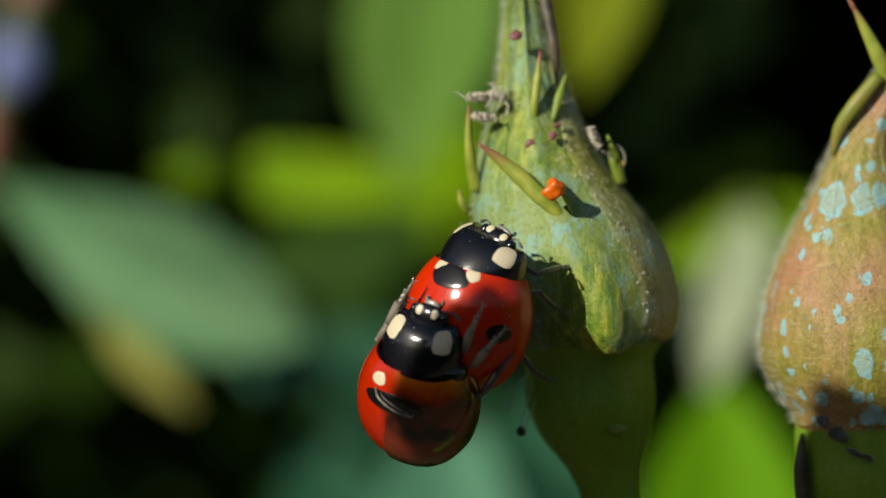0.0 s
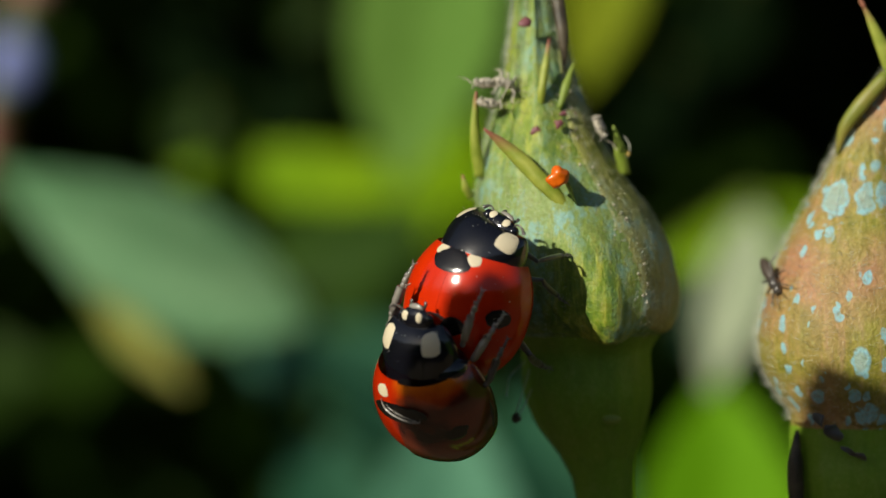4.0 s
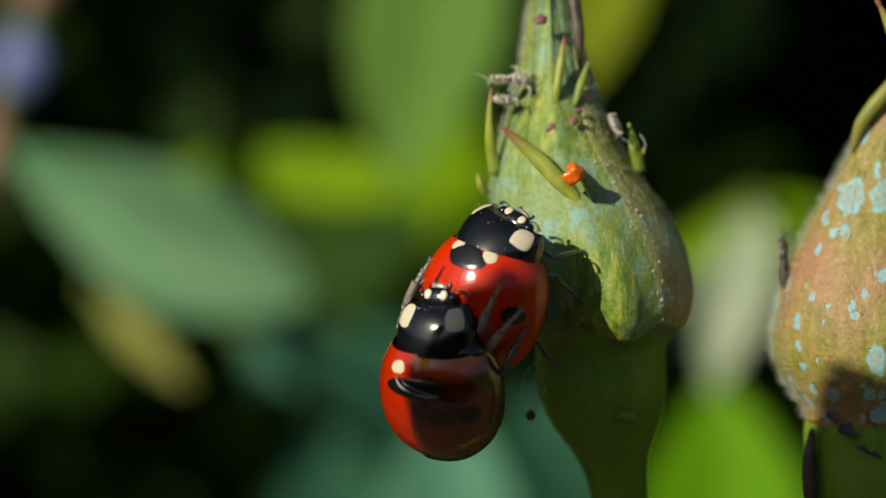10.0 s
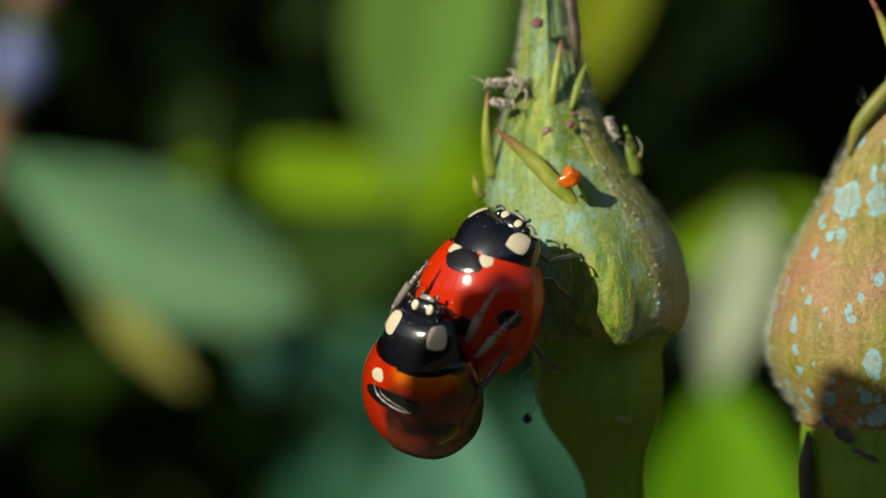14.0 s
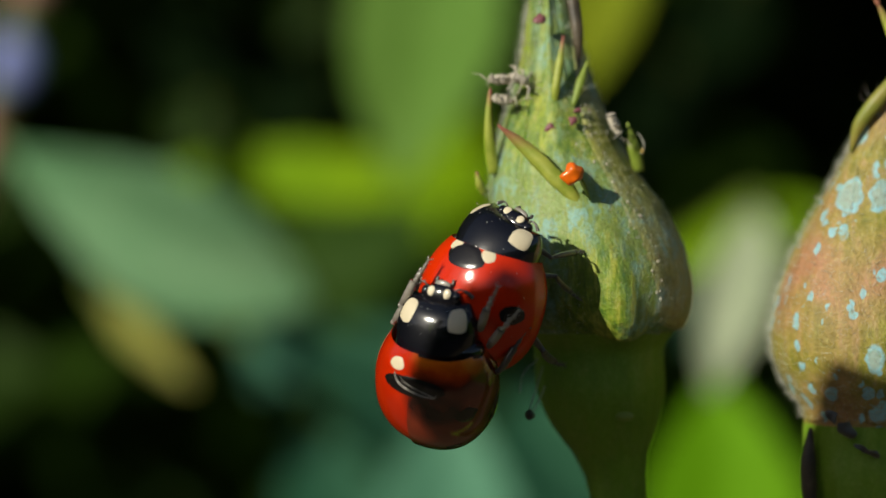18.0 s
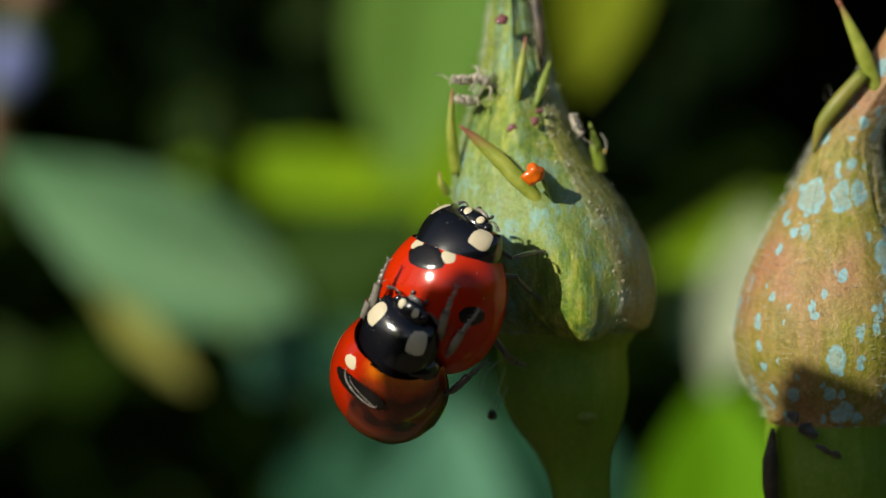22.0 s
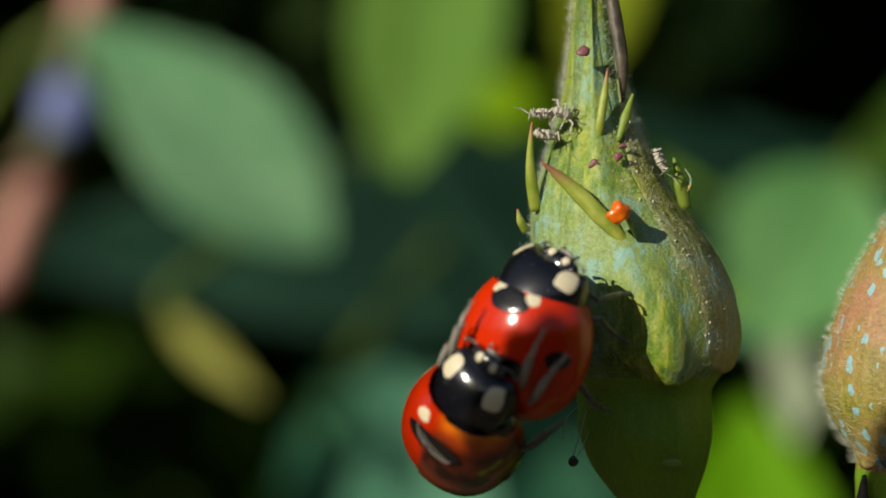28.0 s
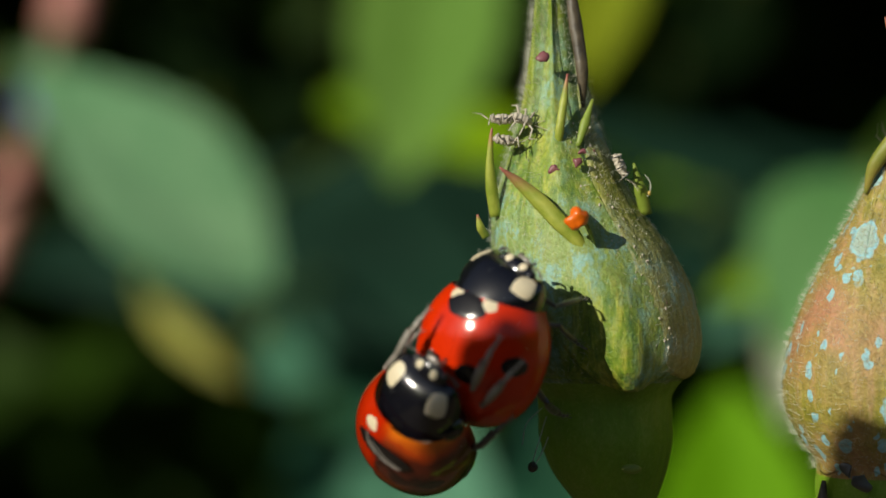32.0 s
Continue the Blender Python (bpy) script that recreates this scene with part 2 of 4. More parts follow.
def leaf_skin(name, dark, light, rough=0.6, glow=0.25):
    """A leaf: broad mottling, side veins, fine relief, and light through the blade."""
    m, n, l, b = shader(name, rough)
    c = coords(n)
    b.inputs["Specular IOR Level"].default_value = 0.12
    a = noise_at(n, l, c, 60, 3)
    f = noise_at(n, l, c, 900, 3)
    col = ramp(n, l, mix(n, l, 0.3, a, f), [(0.40, dark), (0.62, light)])
    l.new(col, b.inputs["Base Color"])
    add_bump(n, l, b, f, 0.3, 0.0003)
    tr = n.new("ShaderNodeBsdfTranslucent")
    l.new(col, tr.inputs["Color"])
    mx = n.new("ShaderNodeMixShader")
    mx.inputs["Fac"].default_value = glow
    l.new(b.outputs[0], mx.inputs[1])
    l.new(tr.outputs[0], mx.inputs[2])
    l.new(mx.outputs[0], n["Material Output"].inputs["Surface"])
    return m


leaf_light = leaf_skin("leaf_light", (0.12, 0.27, 0.035), (0.21, 0.38, 0.075))
leaf_yellow = leaf_skin("leaf_yellow", (0.15, 0.30, 0.001), (0.25, 0.42, 0.004))
leaf_gold = leaf_skin("leaf_gold", (0.20, 0.27, 0.006), (0.30, 0.35, 0.02))
leaf_lime = leaf_skin("leaf_lime", (0.11, 0.30, 0.002), (0.17, 0.40, 0.006))
leaf_blue = leaf_skin("leaf_blue", (0.17, 0.40, 0.19), (0.33, 0.58, 0.31))
leaf_teal = leaf_skin("leaf_teal", (0.08, 0.25, 0.15), (0.15, 0.36, 0.23))
leaf_fresh = leaf_skin("leaf_fresh", (0.10, 0.28, 0.08), (0.22, 0.45, 0.17))
# sheen of the blade put into a very pale base colour
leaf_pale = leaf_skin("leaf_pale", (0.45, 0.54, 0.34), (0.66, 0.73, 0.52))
leaf_straw = leaf_skin("leaf_straw", (0.42, 0.43, 0.09), (0.60, 0.58, 0.18))
# teal taken down until a sunlit blade looks shaded
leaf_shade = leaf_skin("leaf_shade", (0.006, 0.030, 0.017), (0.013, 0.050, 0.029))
# colour kept low to stand for the shade inside the bush
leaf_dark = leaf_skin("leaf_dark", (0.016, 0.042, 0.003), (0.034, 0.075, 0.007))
# near black: deep shade given as leaf colour
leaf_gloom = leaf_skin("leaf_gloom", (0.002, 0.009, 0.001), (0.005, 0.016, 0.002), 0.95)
leaf_mid = leaf_skin("leaf_mid", (0.04, 0.10, 0.008), (0.08, 0.16, 0.016))
# half shade mixed into the colour: a darker teal and a darker yellow green
leaf_teal_shaded = leaf_skin("leaf_teal_shaded", (0.022, 0.10, 0.055), (0.042, 0.15, 0.08))
leaf_yellow_shaded = leaf_skin("leaf_yellow_shaded", (0.020, 0.058, 0.002), (0.038, 0.088, 0.005))
# very clear blade for the added shading leaf, so its shade stays light
leaf_thin = leaf_skin("leaf_thin", (0.44, 0.60, 0.09), (0.58, 0.74, 0.15), 0.6, 0.9)
rim_olive = plain_plant("rim_olive", (0.14, 0.22, 0.02), (0.30, 0.24, 0.05), 500)

# ---- ground and the bush behind ----
def soil():
    m, n, l, b = shader("soil", 0.95)
    c = coords(n)
    f = noise_at(n, l, c, 40, 6, 0.7)
    l.new(ramp(n, l, f, [(0.3, (0.06, 0.045, 0.024)), (0.7, (0.16, 0.12, 0.07))]), b.inputs["Base Color"])
    add_bump(n, l, b, f, 0.8, 0.01)
    return m


def build_ground():
    bm = bmesh.new()
    xs = [-400, -60, -8] + [-2 + 0.1 * i for i in range(41)] + [8, 60, 400]
    rows = [[(x, y, 0.012 * noise.noise((x * 3, y * 3, 0)) if abs(x) < 3 and abs(y) < 3 else -0.01) for x in xs] for y in xs]
    grid(bm, rows)
    g = part("ground", bm, soil())
    tagged(g, "dark bare garden soil under the rose bush", "ground", kind="structure")


def leaf_mass(name, label, count, box, size, materials, seed, tilt=0.7):
    """Many small pointed, folded leaves as one mesh."""
    r = random.Random(seed)
    verts, faces, mats = [], [], []
    shape = [(0, 0, 0), (0.22, 0.3, 0.05), (0.25, 0.6, 0.04), (0, 1, -0.06), (-0.25, 0.6, 0.04), (-0.22, 0.3, 0.05), (0, 0.5, -0.02)]
    for _ in range(count):
        p = Vector([r.uniform(*b) for b in box])
        s = r.uniform(*size)
        m = Matrix.Translation(p) @ Euler((r.gauss(-0.4, tilt), r.gauss(0, tilt), r.uniform(0, 6.28))).to_matrix().to_4x4()
        k = len(verts)
        verts += [m @ (Vector(q) * s) for q in shape]
        faces += [(k, k + 1, k + 6), (k + 1, k + 2, k + 6), (k + 2, k + 3, k + 6), (k + 3, k + 4, k + 6), (k + 4, k + 5, k + 6), (k + 5, k, k + 6)]
        mats += [r.randrange(len(materials))] * 6
    me = bpy.data.meshes.new(name)
    me.from_pydata(verts, [], faces)
    for m in materials:
        me.materials.append(m)
    me.polygons.foreach_set("material_index", mats)
    return tagged(new(name, me), label, "foliage", kind="stuff")


def build_bush():
    leaf_mass("bush_foliage", "dense green leaves deep inside the bush, darkened in colour for its shade", 15000, ((-0.85, 0.75), (0.50, 0.95), (0.0, 1.25)), (0.03, 0.055), [leaf_dark], 3)
    # canopy above the view, added to keep the sun off the bush
    leaf_mass("shade_canopy", "dense green leaves out of view over the bush, added to shade it", 12000, ((-0.95, 0.75), (0.25, 0.95), (0.63, 1.25)), (0.035, 0.06), [leaf_dark, leaf_mid], 5, 0.45)
    # dark slab added behind the leaves, closing gaps in place of inner shade
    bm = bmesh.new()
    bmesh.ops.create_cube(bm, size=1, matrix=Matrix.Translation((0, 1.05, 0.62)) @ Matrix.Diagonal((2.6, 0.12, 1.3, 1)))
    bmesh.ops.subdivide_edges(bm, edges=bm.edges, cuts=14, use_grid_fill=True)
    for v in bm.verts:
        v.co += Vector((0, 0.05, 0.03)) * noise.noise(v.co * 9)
    tagged(part("backdrop", bm, leaf_dark, None, "", False), "dark slab behind the leaves, standing in for the bush's inner shade", "backdrop", kind="structure")
    # plain clipped hedges added out of view all round, cutting sky light and reflections
    for x, y, w, d in ((0, -2.5, 5.4, 0.4), (-2.6, 0.2, 0.4, 5.0), (2.6, 0.2, 0.4, 5.0), (0, 2.7, 5.4, 0.4)):
        bm = bmesh.new()
        bmesh.ops.create_cube(bm, size=1, matrix=Matrix.Translation((x, y, 0.45)) @ Matrix.Diagonal((w, d, 1.0, 1)))
        bmesh.ops.subdivide_edges(bm, edges=bm.edges, cuts=24, use_grid_fill=True)
        for v in bm.verts:
            v.co += 0.09 * noise.noise_vector(v.co * 7)
        tagged(part("hedge", bm, leaf_mid, None, "", False), "clipped green hedge added out of view to cut sky light and reflections", "hedge", kind="structure")
    # canes that carry the bush, from the soil up into the leaves
    r = random.Random(11)
    for i in range(13):
        x = -0.66 + 0.11 * i + r.uniform(-0.03, 0.03)
        y = r.uniform(0.52, 0.9)
        bm = bmesh.new()
        pts = bend([(x, y, -0.02), (x + r.uniform(-.05, .05), y + r.uniform(-.03, .03), 0.4), (x + r.uniform(-.1, .1), y - 0.05, 0.85), (x + r.uniform(-.1, .1), y - 0.2, 1.2)])
        tube(bm, pts, taper(len(pts), 0.008, 0.004))
        tagged(part("bush_cane", bm, cane_bark), "brown green woody cane rising from the soil", "cane", "bush canes")


# ---- leaves out of focus behind the buds ----
def blade(length, width, sag=0.12, fold=0.18, teeth=9, thick=0.00025, blunt=0.8):
    """A leaflet in its own space: stalk end at the origin, tip along +y, upper side +z."""
    bm = bmesh.new()
    nu, nv = 26, 9
    top = []
    for i in range(nu + 1):
        s = i / nu
        w = 0.5 * width * max(0.0, math.sin(math.pi * s ** blunt)) ** 0.85
        w *= 1 + 0.06 * (1 - 2 * ((s * teeth) % 1.0)) * (0.05 < s < 0.95)
        row = []
        for j in range(nv):
            v = 2 * j / (nv - 1) - 1
            vein = 0.006 * length * math.sin((s * 7 - abs(v) * 1.4) * math.tau) * abs(v)
            z = abs(v) * fold * w - sag * length * s * s + vein - 0.012 * length * math.exp(-(v * 6) ** 2)
            row.append((v * w, s * length, z))
        top.append(row)
    grid(bm, top)
    grid(bm, [[(x, y, z - thick) for x, y, z in row] for row in top], flip=True)
    bmesh.ops.remove_doubles(bm, verts=bm.verts, dist=1e-7)
    return bm


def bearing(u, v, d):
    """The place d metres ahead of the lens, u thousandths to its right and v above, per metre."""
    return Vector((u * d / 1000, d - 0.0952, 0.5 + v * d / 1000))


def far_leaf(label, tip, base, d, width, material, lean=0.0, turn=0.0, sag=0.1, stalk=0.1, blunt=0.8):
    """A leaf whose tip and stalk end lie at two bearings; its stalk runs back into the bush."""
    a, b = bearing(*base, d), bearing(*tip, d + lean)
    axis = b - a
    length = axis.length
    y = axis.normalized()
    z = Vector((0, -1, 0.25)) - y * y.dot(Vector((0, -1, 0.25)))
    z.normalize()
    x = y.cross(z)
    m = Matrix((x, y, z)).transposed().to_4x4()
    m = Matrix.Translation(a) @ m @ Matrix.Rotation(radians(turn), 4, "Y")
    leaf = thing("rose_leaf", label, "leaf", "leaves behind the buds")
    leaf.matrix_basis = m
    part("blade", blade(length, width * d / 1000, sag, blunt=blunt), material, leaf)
    bm = bmesh.new()
    pts = [(0, s * length, -sag * length * s * s - 0.0004 - 0.012 * length) for s in [i / 10 for i in range(11)]]
    tube(bm, pts, taper(11, 0.0006, 0.0001), 5)
    part("midrib", bm, stem_green, leaf)
    back = m.inverted().to_3x3() @ Vector((a.x * 0.9, 1, (a.z - 0.5) * 0.9 - 0.05)).normalized()
    pts = bend([Vector((0, 0, -0.0003)), back * stalk * 0.4 + Vector((0, -0.002, 0)), back * stalk * 3.2], 5)
    bm = bmesh.new()
    tube(bm, pts, taper(len(pts), 0.0007, 0.0011), 6)
    part("petiole", bm, stem_green, leaf)
    return leaf


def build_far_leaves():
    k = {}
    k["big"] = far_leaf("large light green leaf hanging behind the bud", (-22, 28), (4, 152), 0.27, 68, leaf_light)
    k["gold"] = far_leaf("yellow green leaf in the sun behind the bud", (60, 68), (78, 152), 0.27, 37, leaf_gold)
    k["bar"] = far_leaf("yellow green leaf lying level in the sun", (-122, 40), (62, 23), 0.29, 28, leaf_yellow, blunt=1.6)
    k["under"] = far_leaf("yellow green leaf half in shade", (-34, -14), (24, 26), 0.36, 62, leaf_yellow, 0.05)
    k["moss"] = far_leaf("moss green leaf, darkened in colour for half shade", (-92, -14), (-5, 18), 0.38, 46, leaf_yellow_shaded)
    k["mossb"] = far_leaf("moss green leaf, darkened in colour for half shade", (-60, -40), (10, -8), 0.40, 44, leaf_yellow_shaded)
    k["pale"] = far_leaf("leaf turned to the light, its gloss painted as a pale colour", (117, -64), (138, 18), 0.25, 29, leaf_pale)
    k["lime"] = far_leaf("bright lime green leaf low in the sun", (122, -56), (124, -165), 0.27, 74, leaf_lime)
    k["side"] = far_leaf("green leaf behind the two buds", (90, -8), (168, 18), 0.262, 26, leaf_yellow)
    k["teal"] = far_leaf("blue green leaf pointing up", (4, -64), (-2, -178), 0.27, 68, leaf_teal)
    k["tealc"] = far_leaf("blue green leaf in a darker tone for half shade", (34, -50), (60, -150), 0.33, 60, leaf_teal_shaded)
    k["tealb"] = far_leaf("blue green leaf in a darker tone for half shade", (-56, -58), (-86, -40), 0.275, 34, leaf_teal, stalk=0.03)
    k["low"] = far_leaf("blue green leaf in a darker tone for half shade", (-60, -36), (12, -84), 0.36, 58, leaf_teal_shaded)
    far_leaf("blue green leaf in a darker tone for half shade", (-62, -72), (-34, -160), 0.31, 52, leaf_teal_shaded)
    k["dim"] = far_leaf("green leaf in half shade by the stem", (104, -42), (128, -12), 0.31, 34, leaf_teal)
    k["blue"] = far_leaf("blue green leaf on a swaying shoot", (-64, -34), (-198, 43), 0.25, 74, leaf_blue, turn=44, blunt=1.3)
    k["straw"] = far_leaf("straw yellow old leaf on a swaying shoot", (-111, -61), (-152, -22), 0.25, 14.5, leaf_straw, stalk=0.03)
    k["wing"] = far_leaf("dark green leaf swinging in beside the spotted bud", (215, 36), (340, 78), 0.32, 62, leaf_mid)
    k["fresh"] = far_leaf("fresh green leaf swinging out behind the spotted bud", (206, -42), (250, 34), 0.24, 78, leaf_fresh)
    k["veil"] = far_leaf("broad blue green leaf blown up from below, coloured dark as if shaded", (-225, -200), (215, -160), 0.34, 104, leaf_shade, sag=0.04)
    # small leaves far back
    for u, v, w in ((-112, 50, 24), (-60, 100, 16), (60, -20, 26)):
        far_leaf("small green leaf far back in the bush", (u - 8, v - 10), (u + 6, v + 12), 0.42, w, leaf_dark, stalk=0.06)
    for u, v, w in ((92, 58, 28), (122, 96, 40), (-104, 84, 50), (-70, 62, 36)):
        far_leaf("green leaf far back, coloured near black for deep shade", (u - 14, v - 22), (u + 10, v + 24), 0.46, w, leaf_gloom, stalk=0.06)
    # pink shoot
    shoot = thing("pink_shoot", "pinkish red young shoot with a bluish bud scale", "shoot")
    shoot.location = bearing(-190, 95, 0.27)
    bm = bmesh.new()
    pts = bend([(0.008, 0, 0.03), (0.0, 0, 0.0), (-0.0068, 0.0, -0.02), (-0.017, 0.004, -0.05), (-0.025, 0.05, -0.2), (-0.03, 0.12, -0.6)])
    tube(bm, pts, taper(len(pts), 0.0024, 0.002), 10)
    part("stem", bm, cane_bark, shoot)
    for a, b in ((0, 6), (9, 16)):
        bm = bmesh.new()
        tube(bm, pts[a:b], [0.0027] * (b - a), 10)
        part("young_bark", bm, stem_pink, shoot, "pinkish young bark")
    bm = bmesh.new()
    ball(bm, (0.0, -0.003, -0.004), (0.0032, 0.002, 0.0036))
    part("bud_scale", bm, plain_plant("scale_blue", (0.14, 0.18, 0.42), (0.22, 0.26, 0.55), 200), shoot, "bluish bud scale")
    k["shoot"] = shoot
    # two unseen leaves above and before the buds, added to shade the stalks
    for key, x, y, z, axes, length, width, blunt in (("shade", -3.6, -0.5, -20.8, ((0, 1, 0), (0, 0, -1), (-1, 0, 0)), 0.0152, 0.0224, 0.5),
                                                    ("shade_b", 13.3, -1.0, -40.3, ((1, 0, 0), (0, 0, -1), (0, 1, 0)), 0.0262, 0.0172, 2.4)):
        shade = thing("rose_leaf", "unseen green rose leaf added above the buds to shade their stalks", "leaf", "leaves above the buds")
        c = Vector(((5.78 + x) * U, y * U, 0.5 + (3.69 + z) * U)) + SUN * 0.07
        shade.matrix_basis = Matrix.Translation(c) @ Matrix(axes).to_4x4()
        part("blade", blade(length, width, 0.02, 0.05, blunt=blunt), leaf_thin if key == "shade" else leaf_mid, shade)
        bm = bmesh.new()
        inv = shade.matrix_basis.inverted()
        pts = bend([(0, 0, 0), inv @ (c + Vector((-0.012, -0.01, -0.012))), inv @ Vector((-0.09, -0.10, 0.40)), inv @ Vector((-0.12, -0.14, -0.02))])
        tube(bm, pts, taper(len(pts), 0.0006, 0.004))
        part("stalk", bm, stem_green, shade)
        k[key] = shade
    return k


# ---- rose buds ----
SET_BACK = 1.4 * U
PROFILE_A = [(-60, 4.6, 1.2), (-30, 3.6, 1.3), (-18, 2.7, 1.42), (-15.9, 2.6, 1.46), (-14.5, 2.3, 1.67), (-12.55, 1.85, 2.8), (-10.9, 1.7, 3.3), (-9.2, 1.65, 3.25), (-8.3, 1.6, 3.3),
             (-7.9, 1.55, 4.05), (-7.2, 1.45, 4.5), (-6.3, 1.4, 4.75), (-5.3, 1.3, 4.85), (-3.4, 1.0, 4.8), (-1.45, 0.45, 4.3), (0.2, -0.25, 3.65), (2.45, -0.6, 2.7), (4.4, -0.68, 2.0),
             (6.3, -0.75, 1.5), (8.55, -0.85, 1.1), (11, -0.95, 0.8), (14, -1.1, 0.25)]
PROFILE_B = [(-60, 6, 1.2), (-30, 15, 1.5), (-20, 15.2, 2.3), (-15, 15.1, 3.1), (-13.4, 15, 3), (-12.6, 14.95, 3.05), (-12, 15.25, 3.05), (-10.9, 15.2, 3.9), (-9.4, 15.15, 4.6), (-7.8, 15.15, 4.8),
             (-6, 15.2, 4.5), (-3.4, 15.25, 3.6), (-1.4, 15.4, 2.6), (1.6, 15.95, 1.5), (3.2, 16.6, 1.4), (5, 17.9, 1.3), (8, 19.3, 0.9), (12, 20, 0.2)]


def skin_point(profile, deep, z, a, lift=0.0):
    cx, r = smoothline(profile, z)
    ridge = 1 + 0.022 * math.sin(5 * a + 0.7) + 0.010 * math.sin(17 * a + z * 0.3) + 0.012 * noise.noise((math.cos(a) * 2, math.sin(a) * 2, z * 0.4))
    r = r * ridge + lift
    return Vector(((cx + r * math.cos(a)) * U, (deep + r * math.sin(a)) * U, z * U))


def lathe(profile, deep, z0, z1, n, sides=72):
    bm = bmesh.new()
    rows = [[skin_point(profile, deep, z0 + (z1 - z0) * i / n, math.tau * k / sides) for k in range(sides)] for i in range(n + 1)]
    grid(bm, rows, True)
    return bm


def sepal(profile, deep, a0, z0, z1, spread, lift=0.16, keel=0.16, drift=0.0, foot=0.0):
    """A sepal lying on the bud from its foot at z0 to its tip at z1, with a raised midrib that may drift round the bud towards its foot."""
    bm = bmesh.new()
    n, m = 40, 16

    def mid(s):
        return a0 + drift * max(0.0, 1 - s / 0.34) + 0.04 * math.sin(s * 9 + a0)

    def half(s):
        return spread * (1 - s ** 1.7) ** 0.8 * (0.72 + 0.28 * min(1.0, s * 5)) + 0.01

    top = []
    for i in range(n + 1):
        s = (i / n) ** 1.3
        z = z0 + (z1 - z0) * s
        row = []
        for j in range(m + 1):
            v = 2 * j / m - 1
            h = lift * (1.25 - v * v) + keel * math.exp(-(v * 3.2) ** 2) * (1 - 0.6 * s) + foot * math.exp(-(s / 0.10) ** 2) * math.exp(-(v * 2.2) ** 2)
            h += 0.03 * noise.noise((v * 6, s * 30, a0 * 7))
            row.append(skin_point(profile, deep, z + 1.3 * v * v * (1 - s) ** 9, mid(s) + v * half(s), h))
        top.append(row)
    grid(bm, top)
    edge = []
    for i in range(n + 1):
        s = (i / n) ** 1.3
        edge.append([skin_point(profile, deep, z0 + (z1 - z0) * s + 1.3 * (1 - s) ** 9, mid(s) + sgn * half(s) * 1.01, -0.15) for sgn in (-1, 1)])
    grid(bm, [[top[i][0], edge[i][0]] for i in range(n + 1)], flip=True)
    grid(bm, [[top[i][-1], edge[i][1]] for i in range(n + 1)])
    under = [skin_point(profile, deep, z0 + 0.25, mid(0) + (2 * j / m - 1) * half(0), -0.25) for j in range(m + 1)]
    grid(bm, [top[0], under], flip=True)
    bmesh.ops.remove_doubles(bm, verts=bm.verts, dist=1e-8)
    bmesh.ops.recalc_face_normals(bm, faces=bm.faces)
    return bm


def hairs(profile, deep, z0, z1, count, seed, length=(0.25, 0.6), thick=0.0095):
    r = random.Random(seed)
    verts, faces = [], []
    for _ in range(count):
        z, a = r.uniform(z0, z1), r.uniform(0, math.tau)
        p, q = skin_point(profile, deep, z, a, 0.1), skin_point(profile, deep, z + r.gauss(0.12, 0.15), a + r.gauss(0, 0.05), 0.1 + r.uniform(*length))
        d = (q - p).normalized()
        s = d.cross(Vector((0.2, 0.3, 0.9))).normalized() * thick * U
        t = d.cross(s)
        k = len(verts)
        verts += [p + s, p - s * 0.5 + t * 0.87, p - s * 0.5 - t * 0.87, q]
        faces += [(k, k + 1, k + 3), (k + 1, k + 2, k + 3), (k + 2, k, k + 3)]
    return verts, faces


def add_hairs(parent, profile, deep, z0, z1, count, seed, length):
    verts, faces = hairs(profile, deep, z0, z1, count, seed, length)
    me = bpy.data.meshes.new("hairs")
    me.from_pydata(verts, [], faces)
    me.materials.append(down)
    ob = new("hairs", me)
    ob.parent = parent
    tagged(ob, "fine pale downy hairs", kind="stuff")


def lobe(points, widths, flat=0.45, groove=0.5):
    """A narrow pointed sepal lobe: a flattened blade through points given in units."""
    bm = bmesh.new()
    pts = bend([Vector(p) * U for p in points], 6)
    w = np.interp(np.linspace(0, 1, len(pts)), np.linspace(0, 1, len(widths)), widths)
    rows = []
    for i, p in enumerate(pts):
        d = pts[min(i + 1, len(pts) - 1)] - pts[max(i - 1, 0)]
        d.y = 0
        a = Vector((d.z, 0, -d.x)).normalized()
        r = w[i] * U
        rows.append([p + a * r * math.cos(k * math.tau / 12) + Vector((0, 1, 0)) * r * flat * (math.sin(k * math.tau / 12) - groove * math.exp(-(math.cos(k * math.tau / 12) * 3) ** 2)) for k in range(12)])
    vs = grid(bm, rows, True)
    bm.faces.new(vs[0])
    bm.faces.new(vs[-1][::-1])
    bmesh.ops.recalc_face_normals(bm, faces=bm.faces)
    return bm


